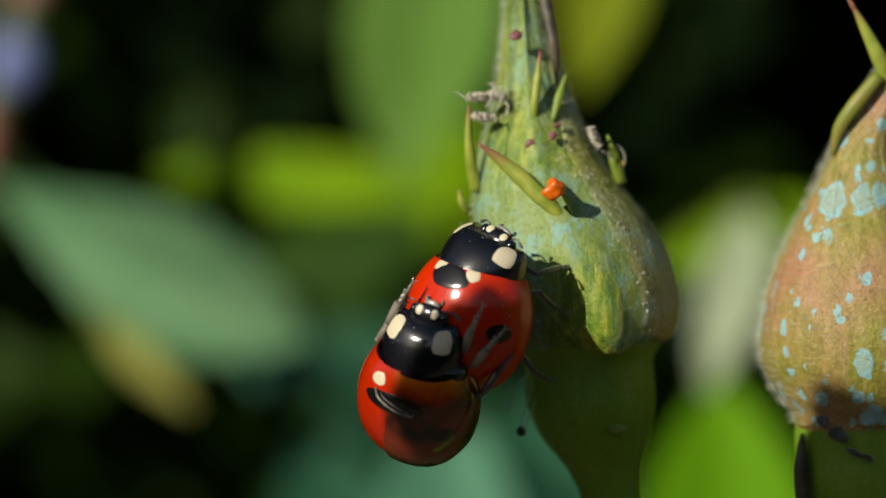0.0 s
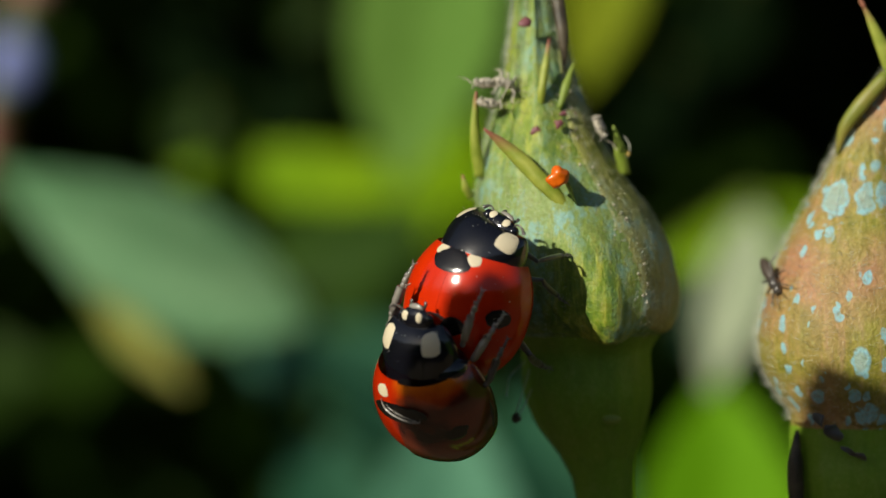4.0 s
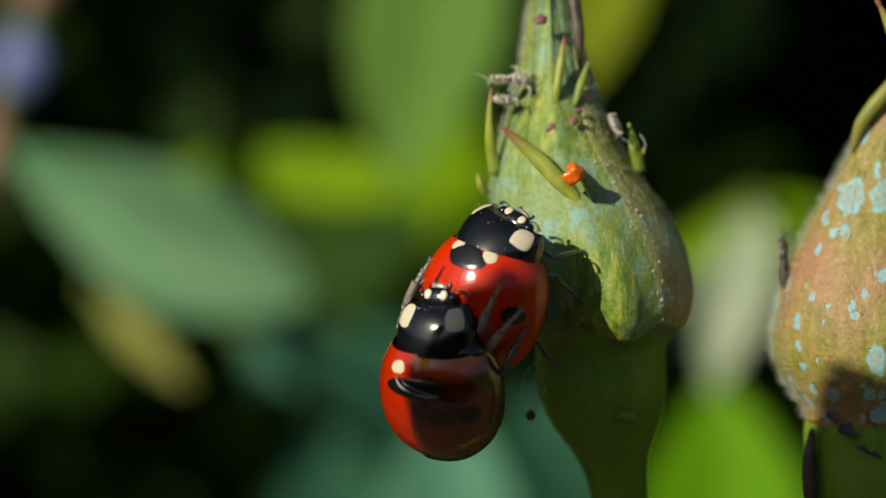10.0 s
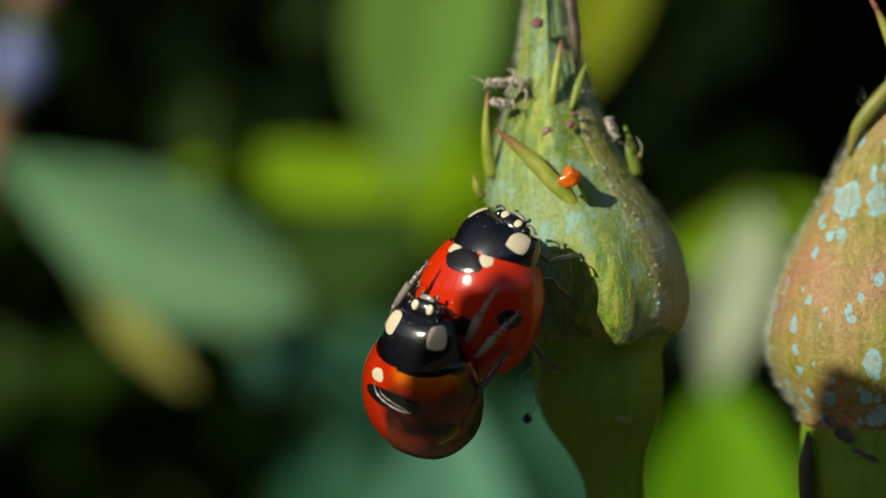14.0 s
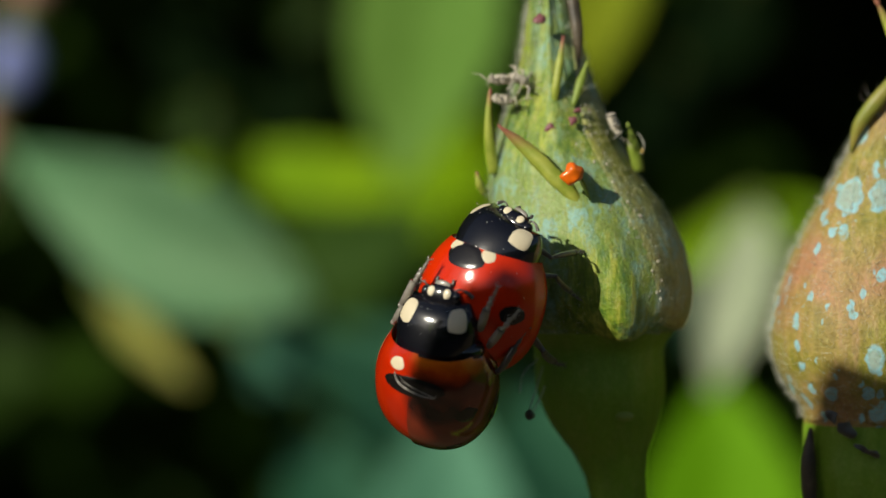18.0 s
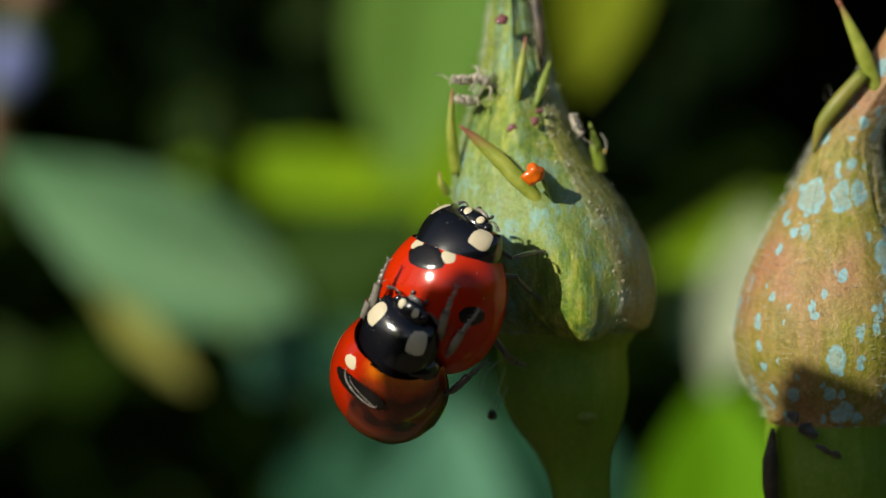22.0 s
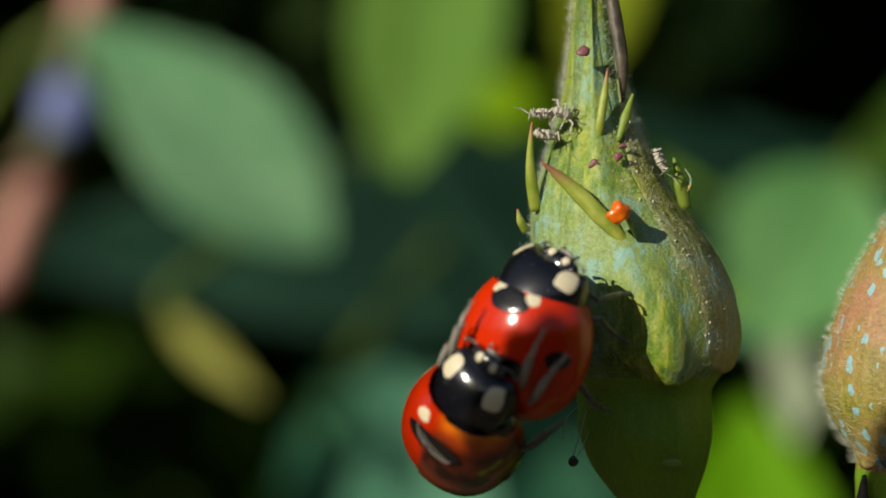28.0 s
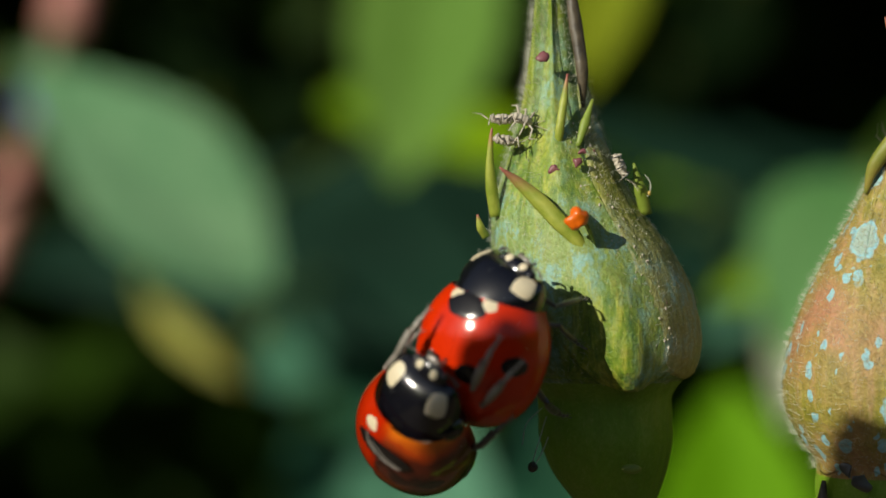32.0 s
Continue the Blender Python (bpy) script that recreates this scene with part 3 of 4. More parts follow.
def build_bud_a():
    bud = thing("rose_bud", "green closed rose bud with turquoise mottling on its stalk", "rose bud", "rose buds")
    deep = 3.0
    part("stalk", lathe(PROFILE_A, deep, -60, -14.1, 40, 72), hip_green, bud)
    part("hip", lathe(PROFILE_A, deep, -14.1, -7.6, 26), hip_green, bud, "smooth green swollen hip")
    part("body", lathe(PROFILE_A, deep, -7.9, 14, 70), bud_green, bud)
    for a0, z0, z1, lift, keel, drift, foot in ((-2.86, -7.8, 11, 0.05, 0.06, 0, 0.1), (-0.36, -7.8, 12, 0.13, 0.05, 0, 0.1), (0.9, -7.8, 11, 0.12, 0.14, 0, 0.1), (2.16, -7.8, 12, 0.12, 0.14, 0, 0.1),
                                                (-1.66, -8.25, 13, 0.10, 0.46, 0.36, 0.45)):
        part("sepal", sepal(PROFILE_A, deep, a0, z0, z1, 0.72 if foot > 0.3 else 0.95, lift, keel, drift, foot), calyx_olive if a0 == -0.36 else calyx_green, bud)
    part("sepal_lobe", lobe([(1.2, -1.0, -3.0), (0.2, -1.45, -1.3), (-0.8, -1.45, -0.2), (-1.75, -1.3, 0.8), (-2.75, -1.3, 1.7), (-3.65, -1.6, 2.4)], (0.06, 0.30, 0.42, 0.40, 0.26, 0.03), 0.5), lobe_fade, bud, "green lobe with a reddish pointed tip")
    part("sepal_lobe", lobe([(-3.75, 1.5, 0.1), (-3.95, 1.2, 1.4), (-4.05, 1.0, 2.6), (-4.0, 0.9, 3.9), (-3.95, 0.85, 4.4)], (0.28, 0.3, 0.2, 0.1, 0.03)), lobe_fade, bud, "green lobe with a reddish pointed tip")
    part("sepal_lobe", lobe([(-0.85, 0.9, 2.6), (-0.7, 0.42, 4.2), (-0.5, 0.5, 5.6), (-0.3, 0.75, 7.0)], (0.10, 0.22, 0.2, 0.04)), lobe_fade, bud, "green lobe with a reddish pointed tip")
    part("sepal_lobe", lobe([(0.2, 0.6, 3.5), (0.55, 0.9, 4.6), (0.95, 1.2, 5.8)], (0.12, 0.24, 0.06)), lobe_green, bud)
    part("sepal_lobe", lobe([(3.6, 2.0, 0.2), (3.3, 1.6, 1.4), (2.95, 1.4, 2.7)], (0.3, 0.32, 0.05)), lobe_green, bud)
    part("sepal_lobe", lobe([(-4.2, 1.6, -0.9), (-4.5, 1.3, -0.4), (-4.65, 1.2, 0.2)], (0.2, 0.2, 0.04)), lobe_fade, bud)
    part("dry_sepal", lobe([(0.5, 1.6, 5.4), (0.45, 1.45, 7.2), (0.15, 1.8, 9.5), (-0.2, 2.2, 12.0)], (0.08, 0.3, 0.34, 0.2)), dry_tip, bud, "dried brown sepal edge")
    part("hook", lobe([(3.5, 1.8, 0.9), (3.75, 1.5, 1.3), (3.75, 1.4, 1.75), (3.5, 1.4, 2.15)], (0.03, 0.035, 0.03, 0.015)), down, bud, "thin curled pale hair")
    bm = bmesh.new()
    ball(bm, Vector((3.72, 1.5, 1.25)) * U, (0.08 * U, 0.08 * U, 0.12 * U))
    part("bead", bm, amber, bud, "amber bead on the hair")
    for x, y, z, s in ((-1.5, 0.25, 7.75, 0.36), (-0.95, -0.12, 2.35, 0.34), (0.1, -0.2, 2.7, 0.3), (0.4, 0.15, 3.2, 0.22)):
        bm = bmesh.new()
        ball(bm, Vector((x, y + 0.1, z)) * U, (s * 0.9 * U, s * 0.45 * U, s * 0.6 * U))
        for v in bm.verts:
            v.co += Vector((0.5, 0.3, 0.6)) * s * U * noise.noise(v.co * 4200)
        part("gland", bm, gland_red, bud, "small wine red gland")
    # sun fleck on the shaded hip, modelled as a flat pale lump
    bm = bmesh.new()
    ball(bm, Vector((2.7, -0.35, -12.0)) * U, (0.5 * U, 0.12 * U, 0.24 * U))
    part("hip_mark", bm, lobe_green, bud, "pale lump on the hip standing in for a sun fleck")
    part("sepal_flap", lobe([(0.1, -1.3, 0.5), (0.3, -1.75, 0.0), (0.6, -1.75, -0.6), (0.95, -1.3, -1.4)], (0.05, 0.10, 0.12, 0.04), 5.0), lobe_green, bud, "pale green upright flap")
    bm = bmesh.new()
    ball(bm, Vector((5.75, 2.3, -7.3)) * U, (0.14 * U, 0.14 * U, 0.4 * U))
    part("dry_tip", bm, dry_tip, bud)
    r = random.Random(31)
    # the pale beads are wax flecks and also white glints given as beads
    for name, skin, count, label in (("gland_dot", gland_red, 14, "tiny brown gland heads"), ("wax_glint", moult_skin, 150, "tiny pale wax flecks and beads standing in for glints")):
        bm = bmesh.new()
        for _ in range(count):
            z, a = r.uniform(-6.5, 5.2), r.gauss(-0.95, 0.38)
            size = r.uniform(0.02, 0.06)
            ball(bm, skin_point(PROFILE_A, deep, z, a, 0.10), (size * U, size * U, size * r.uniform(0.8, 1.8) * U), 6, 5)
        tagged(part(name, bm, skin, bud), label, kind="stuff")
    bm = bmesh.new()
    for a, b, c in (((-1.3, 1.2, -9.6), (-1.7, 0.6, -10.8), (-2.0, 0.3, -11.7)), ((-1.5, 1.4, -9.2), (-2.3, 0.5, -9.9), (-2.5, 0.3, -10.9)), ((-1.2, 1.3, -10.6), (-1.5, 0.6, -11.2), (-1.9, 0.3, -11.9))):
        tube(bm, bend([Vector(q) * U for q in (a, b, c)], 5), [0.03 * U] * 11, 5)
    fibre = part("fibre", bm, down, bud, "thin pale threads")
    bm = bmesh.new()
    ball(bm, Vector((-2.0, 0.3, -11.95)) * U, (0.26 * U, 0.2 * U, 0.24 * U), 10, 8)
    for v in bm.verts:
        v.co += 0.12 * U * noise.noise_vector(v.co * 4000)
    part("speck", bm, dry_tip, fibre, "brown dry speck")
    add_hairs(bud, PROFILE_A, deep, -8, 12, 5000, 21, (0.14, 0.36))
    add_hairs(bud, PROFILE_A, deep, 0.5, 12, 1300, 23, (0.25, 0.55))
    return bud


def build_bud_b():
    bud = thing("rose_bud", "ochre and pink rose bud with turquoise spray spots", "rose bud", "rose buds")
    deep = 3.5
    part("stalk", lathe(PROFILE_B, deep, -60, -17.1, 40, 72), hip_green, bud)
    part("hip", lathe(PROFILE_B, deep, -17.1, -12.2, 20), hip_green, bud, "smooth green swollen hip")
    part("body", lathe(PROFILE_B, deep, -12.5, 12, 70), bud_ochre, bud)
    for a0 in (-2.75, -1.5, -0.2, 1.0, 2.25):
        part("sepal", sepal(PROFILE_B, deep, a0, -12.4, 6.5, 0.9, 0.05, 0.08), bud_ochre, bud)
    part("sepal_lobe", lobe([(14.2, 2.7, 1.2), (14.55, 2.4, 2.5), (15.3, 2.1, 3.6), (16.6, 2.0, 5.1)], (0.08, 0.34, 0.42, 0.36), 0.8, 0.0), rim_olive, bud)
    part("sepal_lobe", lobe([(17.4, 2.4, 4.2), (16.6, 2.0, 6.0), (15.8, 1.8, 7.7), (15.25, 1.7, 8.8)], (0.36, 0.40, 0.22, 0.03), 0.6, 0.0), lobe_fade, bud)
    part("lobe_tip", lobe([(15.4, 1.72, 8.5), (15.15, 1.7, 9.0), (14.95, 1.7, 9.7)], (0.14, 0.1, 0.02)), lobe_red, bud, "reddish pointed tip")
    part("dry_sepal", lobe([(12.0, 1.6, -12.6), (11.85, 1.4, -14.2), (11.9, 1.5, -15.6), (12.1, 1.6, -17.5)], (0.1, 0.4, 0.42, 0.2)), dry_tip, bud, "dried brown and bluish sepal lobe")
    for x, y, z, s in ((13.5, 0.05, -12.6, 0.5), (14.5, -0.1, -13.6, 0.55), (12.9, 0.3, -12.0, 0.3)):
        bm = bmesh.new()
        ball(bm, Vector((x, y, z)) * U, (s * 1.2 * U, 0.12 * U, 0.24 * U), turn=Matrix.Rotation(0.5, 4, "Y"))
        for v in bm.verts:
            v.co += 0.3 * U * noise.noise_vector(v.co * 2500) * Vector((1, 0.2, 1)).length / 1.5
        part("hip_mark", bm, leg_dark, bud, "small black sooty scar")
    add_hairs(bud, PROFILE_B, deep, -12.3, 6, 6500, 22, (0.2, 0.5))
    return bud


# ---- small things on the buds ----
def build_moult(name="aphid_skin"):
    """An empty aphid skin: ringed body with split back, legs and feelers; head along +x."""
    skin = thing(name, "empty whitish aphid skin clinging to the bud", "aphid skin", "aphid skins on the bud")
    bm = bmesh.new()
    n = 40
    tube(bm, [Vector((0.62 - 1.2 * i / n, 0, 0.05 * math.sin(i / n * 3))) * U for i in range(n + 1)],
         [U * 0.25 * (0.05 + math.sin(math.pi * (0.06 + 0.88 * i / n))) ** 0.7 * (1 + 0.05 * math.cos(i / n * 5 * math.tau) + 0.35 * noise.noise((i * 0.2, 0, 7))) for i in range(n + 1)], 10)
    part("body", bm, moult_skin, skin)
    for i, x in enumerate((0.45, 0.2, -0.1)):
        for s in (-1, 1):
            bm = bmesh.new()
            tube(bm, [Vector(p) * U for p in ((x, 0.15 * s, 0), (x + 0.1 - 0.2 * i, 0.5 * s, 0.25), (x + 0.2 - 0.3 * i, 0.8 * s, -0.2))], (0.075 * U, 0.055 * U, 0.02 * U), 5)
            part("leg", bm, moult_skin, skin)
    for s in (-1, 1):
        bm = bmesh.new()
        tube(bm, [Vector(p) * U for p in ((0.75, 0.08 * s, 0.05), (1.1, 0.25 * s, 0.3), (1.5, 0.3 * s, 0.35))], (0.022 * U, 0.016 * U, 0.008 * U), 5)
        part("antenna", bm, moult_skin, skin)
    return skin


def build_droplet():
    d = thing("orange_egg", "tiny bright orange egg stuck to the bud by a short thread", "egg")
    bm = bmesh.new()
    ball(bm, (0, 0, 0), (0.50 * U, 0.42 * U, 0.52 * U), 28, 18)
    for v in bm.verts:
        p = v.co / U
        v.co *= 0.98 + 0.12 * (abs(p.x) ** 0.6 + abs(p.z) ** 0.6 - 0.9) + 0.42 * noise.noise(p * 2.4 + Vector((3, 1, 4)))
        v.co.x -= 0.12 * U * math.exp(-((p.z + 0.12) / 0.22) ** 2) * max(0, -p.x) * 2
    part("shell", bm, orange_drop, d)
    bm = bmesh.new()
    pts = bend([Vector(p) * U for p in ((0, 0.1, 0), (0.12, 0.7, 0.1), (0.2, 1.3, 0.05), (0.2, 2.2, 0))], 4)
    tube(bm, pts, taper(len(pts), 0.24 * U, 0.16 * U, 0.12 * U), 8)
    part("thread", bm, lobe_green, d, "short greenish thread")
    return d


def build_louse():
    """A small dark crawling insect, head along +z, belly along +y."""
    bug = thing("small_insect", "small dark grey insect crawling over the spotted bud", "insect")
    bm = bmesh.new()
    ball(bm, Vector((0, 0, -0.6)) * U, (0.36 * U, 0.3 * U, 0.85 * U))
    part("abdomen", bm, louse_brown, bug)
    bm = bmesh.new()
    ball(bm, Vector((0, -0.02, 0.35)) * U, (0.3 * U, 0.26 * U, 0.4 * U))
    part("thorax", bm, leg_dark, bug)
    bm = bmesh.new()
    ball(bm, Vector((0, 0, 0.85)) * U, (0.24 * U, 0.2 * U, 0.22 * U))
    part("head", bm, leg_dark, bug)
    for i, z in enumerate((0.6, 0.3, 0.0)):
        for s in (-1, 1):
            up = (0.8, 0.1, -0.7)[i]
            bm = bmesh.new()
            tube(bm, [Vector(p) * U for p in ((0.15 * s, 0.05, z), (0.65 * s, -0.15, z + up * 0.6), (0.95 * s, 0.35, z + up * 1.3))], (0.06 * U, 0.045 * U, 0.02 * U), 6)
            part("leg", bm, leg_dark, bug)
    for s in (-1, 1):
        bm = bmesh.new()
        tube(bm, [Vector(p) * U for p in ((0.1 * s, 0, 1.0), (0.35 * s, -0.1, 1.5), (0.45 * s, -0.1, 1.9))], (0.03 * U, 0.025 * U, 0.012 * U), 5)
        part("antenna", bm, leg_dark, bug)
    return bug


# ---- ladybirds ----
def elytron_point(s, phi, lift=0.0):
    """A point of the wing-case dome, s from base to tail, phi across from the seam (0) to the margin; in mm."""
    if s < 0.42:
        w = 1 - 0.27 * ((0.42 - s) / 0.42) ** 2.4
    else:
        w = max(0.0, 1 - ((s - 0.42) / 0.58) ** 2.5) ** 0.5
    if s < 0.36:
        h = 1 - 0.22 * ((0.36 - s) / 0.36) ** 2
    else:
        h = max(0.0, 1 - ((s - 0.36) / 0.64) ** 2.2) ** 0.6
    x = 3.12 * w * math.copysign(abs(math.sin(phi)) ** 0.92, phi)
    z = 0.25 + 3.0 * h * math.copysign(abs(math.cos(phi)) ** 0.88, math.cos(phi))
    z -= 0.004 * math.exp(-(x / 0.05) ** 2)
    p = Vector((x, -6.2 * s, z))
    if lift:
        n = Vector((math.sin(phi) / 2.95, 0.08 * (s - 0.36), math.cos(phi) / 2.75)).normalized()
        n = (Vector((math.sin(phi) * 1.0, -0.9 * max(0.0, s - 0.4) * 2, math.cos(phi)))).normalized() if s > 0.4 else n
        p += n * lift
    return p


def elytron(side):
    bm = bmesh.new()
    n, m = 40, 26
    top = []
    for i in range(n + 1):
        s = 1 - (1 - i / n) ** 1.8
        top.append([elytron_point(s, side * (0.001 + 1.72 * j / m)) * U for j in range(m + 1)])
    grid(bm, top, flip=side > 0)
    # rolled rim along the outer margin
    rim = [row[-1] for row in top]
    grid(bm, [[p, Vector((p.x * 0.93, p.y * 0.98 - 0.04 * U, p.z - 0.02 * U))] for p in rim], flip=side > 0)
    bmesh.ops.remove_doubles(bm, verts=bm.verts, dist=1e-8)
    return bm


def elytron_patch(s0, x0, rs, rx, lift=0.02, seed=0):
    """A patch that lies on the dome round the place (s0, phi x0); radii along and across."""
    bm = bmesh.new()
    rings, sides = 5, 26
    rows = []
    for i in range(1, rings + 1):
        row = []
        for k in range(sides):
            a = math.tau * k / sides
            r = i / rings * (1 + 0.22 * noise.noise((math.cos(a) * 1.3 + seed, math.sin(a) * 1.3, seed)))
            up = lift if i < rings else 0.003
            row.append(elytron_point(min(0.98, max(0.0, s0 + rs * r * math.cos(a))), x0 + rx * r * math.sin(a), up) * U)
        rows.append(row)
    vs = grid(bm, rows, True)
    c = bm.verts.new(elytron_point(s0, x0, lift) * U)
    for k in range(sides):
        bm.faces.new((c, vs[0][k], vs[0][(k + 1) % sides]))
    bmesh.ops.recalc_face_normals(bm, faces=bm.faces)
    return bm


def shield_point(s, phi, lift=0.0):
    """A point of the neck shield, s from its hind edge to its front edge; in units."""
    w = 1.98 * math.sqrt(1 - ((s - 0.40) / 0.86) ** 2)
    h = (0.5 + 1.55 * math.sqrt(max(0.0, 1 - (0.98 * s) ** 2.2))) * max(0.0, 1 - s ** 12) ** 0.5
    across = math.sin(phi) ** 2
    return Vector((w * math.sin(phi) * (1 + lift / 2), -0.80 + 2.88 * s - 0.1 * s * s + 0.42 * (1 - s) * across + 0.06 * s * across,
                   0.45 + h * math.copysign(abs(math.cos(phi)) ** 0.85, math.cos(phi)) + lift * math.cos(phi)))


def shield_patch(s0, s1, a0, a1, lift=0.025, seed=0):
    bm = bmesh.new()
    n = 9
    rows = []
    for i in range(n + 1):
        row = []
        for j in range(n + 1):
            u, v = 2 * i / n - 1, 2 * j / n - 1
            # square to rounded square
            uu, vv = u * math.sqrt(1 - v * v * 0.32), v * math.sqrt(1 - u * u * 0.32)
            e = 0.004 if i in (0, n) or j in (0, n) else lift
            k = 1 + 0.08 * noise.noise((u + seed, v, seed))
            row.append(shield_point((s0 + s1) / 2 + (s1 - s0) / 2 * uu * k, (a0 + a1) / 2 + (a1 - a0) / 2 * vv * k, e) * U)
        rows.append(row)
    grid(bm, rows)
    bmesh.ops.recalc_face_normals(bm, faces=bm.faces)
    return bm


def leg_meshes(reach, bow, stout=1.0):
    """Shin and lobed foot of a leg along +y from the knee, bowed towards +z; and the bristles on them; each a bmesh."""
    shin, foot, bristles = bmesh.new(), bmesh.new(), bmesh.new()
    a = Vector((0, 0.56 * reach, bow * 0.6))
    e = Vector((0, reach, 0))
    pts = bend([Vector((0, 0, 0)), Vector((0.05, 0.14 * reach, bow * 0.42)), Vector((0.04, 0.36 * reach, bow * 0.68)), a], 5)
    n = len(pts)
    tube(shin, [p * U for p in pts], [U * stout * (0.10 + 0.11 * math.sin(min(1.0, i / (n - 1) * 1.15) * 2.0)) * (1 + 0.25 * noise.noise((i * 0.8, reach, 0))) for i in range(n)], 10)
    ball(shin, Vector((0, -0.03, 0)) * U, (0.15 * stout * U,) * 3, 10, 7)
    for f, s, w in ((0.06, 0.13, 1.5), (0.30, 0.15, 1.5), (0.52, 0.10, 1.3), (0.74, 0.09, 2.0)):
        c = a + (e - a) * f + Vector((0.05 * math.sin(f * 9), 0, 0.06 * math.sin(f * 3)))
        ball(foot, c * U, (s * stout * U, s * w * stout * U, s * 0.8 * stout * U), 9, 6)
    tube(foot, [p * U for p in bend([a, a + (e - a) * 0.5 + Vector((0.04, 0, 0.06)), e], 4)], [0.06 * stout * U] * 9, 6)
    for s in (-1, 1):
        tube(foot, [e * U, (e + Vector((0.10 * s, 0.10, 0.02))) * U, (e + Vector((0.15 * s, 0.17, -0.10))) * U], (0.04 * U, 0.028 * U, 0.008 * U), 5)
    for i in range(40):
        k = 0.05 + 0.024 * i
        p = pts[min(n - 1, int(k * n))] if k < 0.62 else a + (e - a) * min(1.0, (k - 0.62) / 0.36)
        q = p + Vector((0.24 * math.cos(i * 2.1), 0.17, 0.24 * math.sin(i * 2.1)))
        tube(bristles, [p * U, q * U], (0.016 * U, 0.004 * U), 3)
    return shin, foot, bristles


def add_leg(body, place, reach, bow, skin, foot_skin, hip=None, stout=1.0):
    """A leg as a part of its beetle: the shin with foot and bristles under it; the thigh runs from the hip to the knee."""
    sh, ft, br = leg_meshes(reach, bow, stout)
    leg = part("leg", sh, skin, body)
    tagged(part("bristles", br, leg_grey, leg), kind="stuff")
    part("foot", ft, foot_skin, leg)
    leg.matrix_basis = place
    if hip is not None:
        knee = place.translation / U
        bm = bmesh.new()
        pts = bend([Vector(hip), (Vector(hip) + knee) / 2 + Vector((0, 0, 0.12)), knee], 4)
        tube(bm, [p * U for p in pts], [x * stout * U for x in taper(len(pts), 0.22, 0.15, 0.27)], 9)
        part("thigh", bm, skin, body)
    return leg


def aim(start, target):
    d = Vector(target) - Vector(start)
    return Matrix.Translation(start) @ d.to_track_quat("Y", "Z").to_matrix().to_4x4()


RAISED = Matrix.Translation((0, 0, 0.2 * U)) @ Matrix.Diagonal((1, 1, 1.03, 1))


def build_ladybird(name, label, red, other, seed, nape, nod, head_place, spot, marks):
    bug = thing(name, label, "ladybird", "mating ladybirds")
    feel = 0.62 if len(marks) < 2 else 0.42
    cases = []
    for side in (-1, 1):
        e = part("wing_case", elytron(side), red if side < 0 else other, bug, "stunted wing case, red turning brown" if len(marks) < 2 else "")
        cases.append(e)
        if len(marks) < 2:
            spots = () if side < 0 else ((0.42, 0.95, 0.07, 0.2), (0.80, 0.86, 0.06, 0.18))
        else:
            spots = ((0.56, 0.30, 0.075, 0.19),) if side < 0 else ((0.41, 1.02, 0.075, 0.23), (0.56, 0.30, 0.075, 0.19))
        for s0, x0, rs, rx in spots:
            part("spot", elytron_patch(s0, side * x0, rs, rx, 0.014, seed + s0 + side), spot_black, e)
        if side in marks:
            part("pale_mark", elytron_patch(0.03 if len(marks) > 1 else 0.105, side * 0.36, 0.05, 0.15, 0.022, seed + side), ivory, e, "ivory mark beside the shoulder")
    blot = part("scutellar_spot", elytron_patch(*spot, 0.03, seed), spot_black, bug)
    if len(marks) < 2:
        crease = part("dark_crease", elytron_patch(0.46, 0.10, 0.17, 0.085, 0.012, seed + 3), spot_black, bug, "dark crease between the wing cases")
        for ob in (*cases, blot, crease):
            ob.matrix_basis = RAISED
        # the stunted case sits askew and bares the black back beside it
        cases[1].matrix_basis = RAISED @ Matrix.Translation((0, -0.1 * U, 0.05 * U)) @ Matrix.Rotation(radians(-6), 4, "Z")
        blot.location.z += 0.06 * U
        bm = bmesh.new()
        ball(bm, Vector((0.55, -0.45, 0.85)) * U, (1.85 * U, 0.95 * U, 1.38 * U), 24, 14)
        part("back", bm, chitin_black, bug, "black back laid bare")
    # specks of dust caught along the edges
    bm = bmesh.new()
    r = random.Random(seed)
    for i in range(60):
        q = shield_point(r.choice((0.02, 0.06, 0.9, r.random())), r.uniform(-1.3, 1.3), 0.02) if i % 5 else elytron_point(r.uniform(0.02, 0.6), r.uniform(-1.4, 1.4))
        s = r.uniform(0.008, 0.024)
        ball(bm, q * U, (s * U, s * 1.4 * U, s * U), 5, 4)
    tagged(part("dust", bm, down, bug), "pale specks of dust", kind="stuff")
    bm = bmesh.new()
    if len(marks) < 2:
        ball(bm, Vector((-0.2, -0.45, 2.84)) * U, (0.46 * U, 0.24 * U, 0.12 * U), turn=Matrix.Rotation(0.3, 4, "X"))
    else:
        ball(bm, Vector((0, -0.16, 2.40)) * U, (0.24 * U, 0.24 * U, 0.06 * U), turn=Matrix.Rotation(0.15, 4, "X"))
    part("scutellum", bm, nape, bug)
    bm = bmesh.new()
    rows = [[shield_point(1 - (1 - i / 22) ** 1.5, -1.75 + 3.5 * j / 36) * U for j in range(37)] for i in range(23)]
    vs = grid(bm, rows)
    bm.faces.new(vs[0][::-1])
    shield = part("neck_shield", bm, chitin_black, bug, "glossy black neck shield")
    for side in (-1, 1):
        one = len(marks) < 2
        a, b = sorted((side * (0.50 if one else 0.50 if side > 0 else 0.86), side * (1.13 if one else 1.14 if side > 0 else 1.25)))
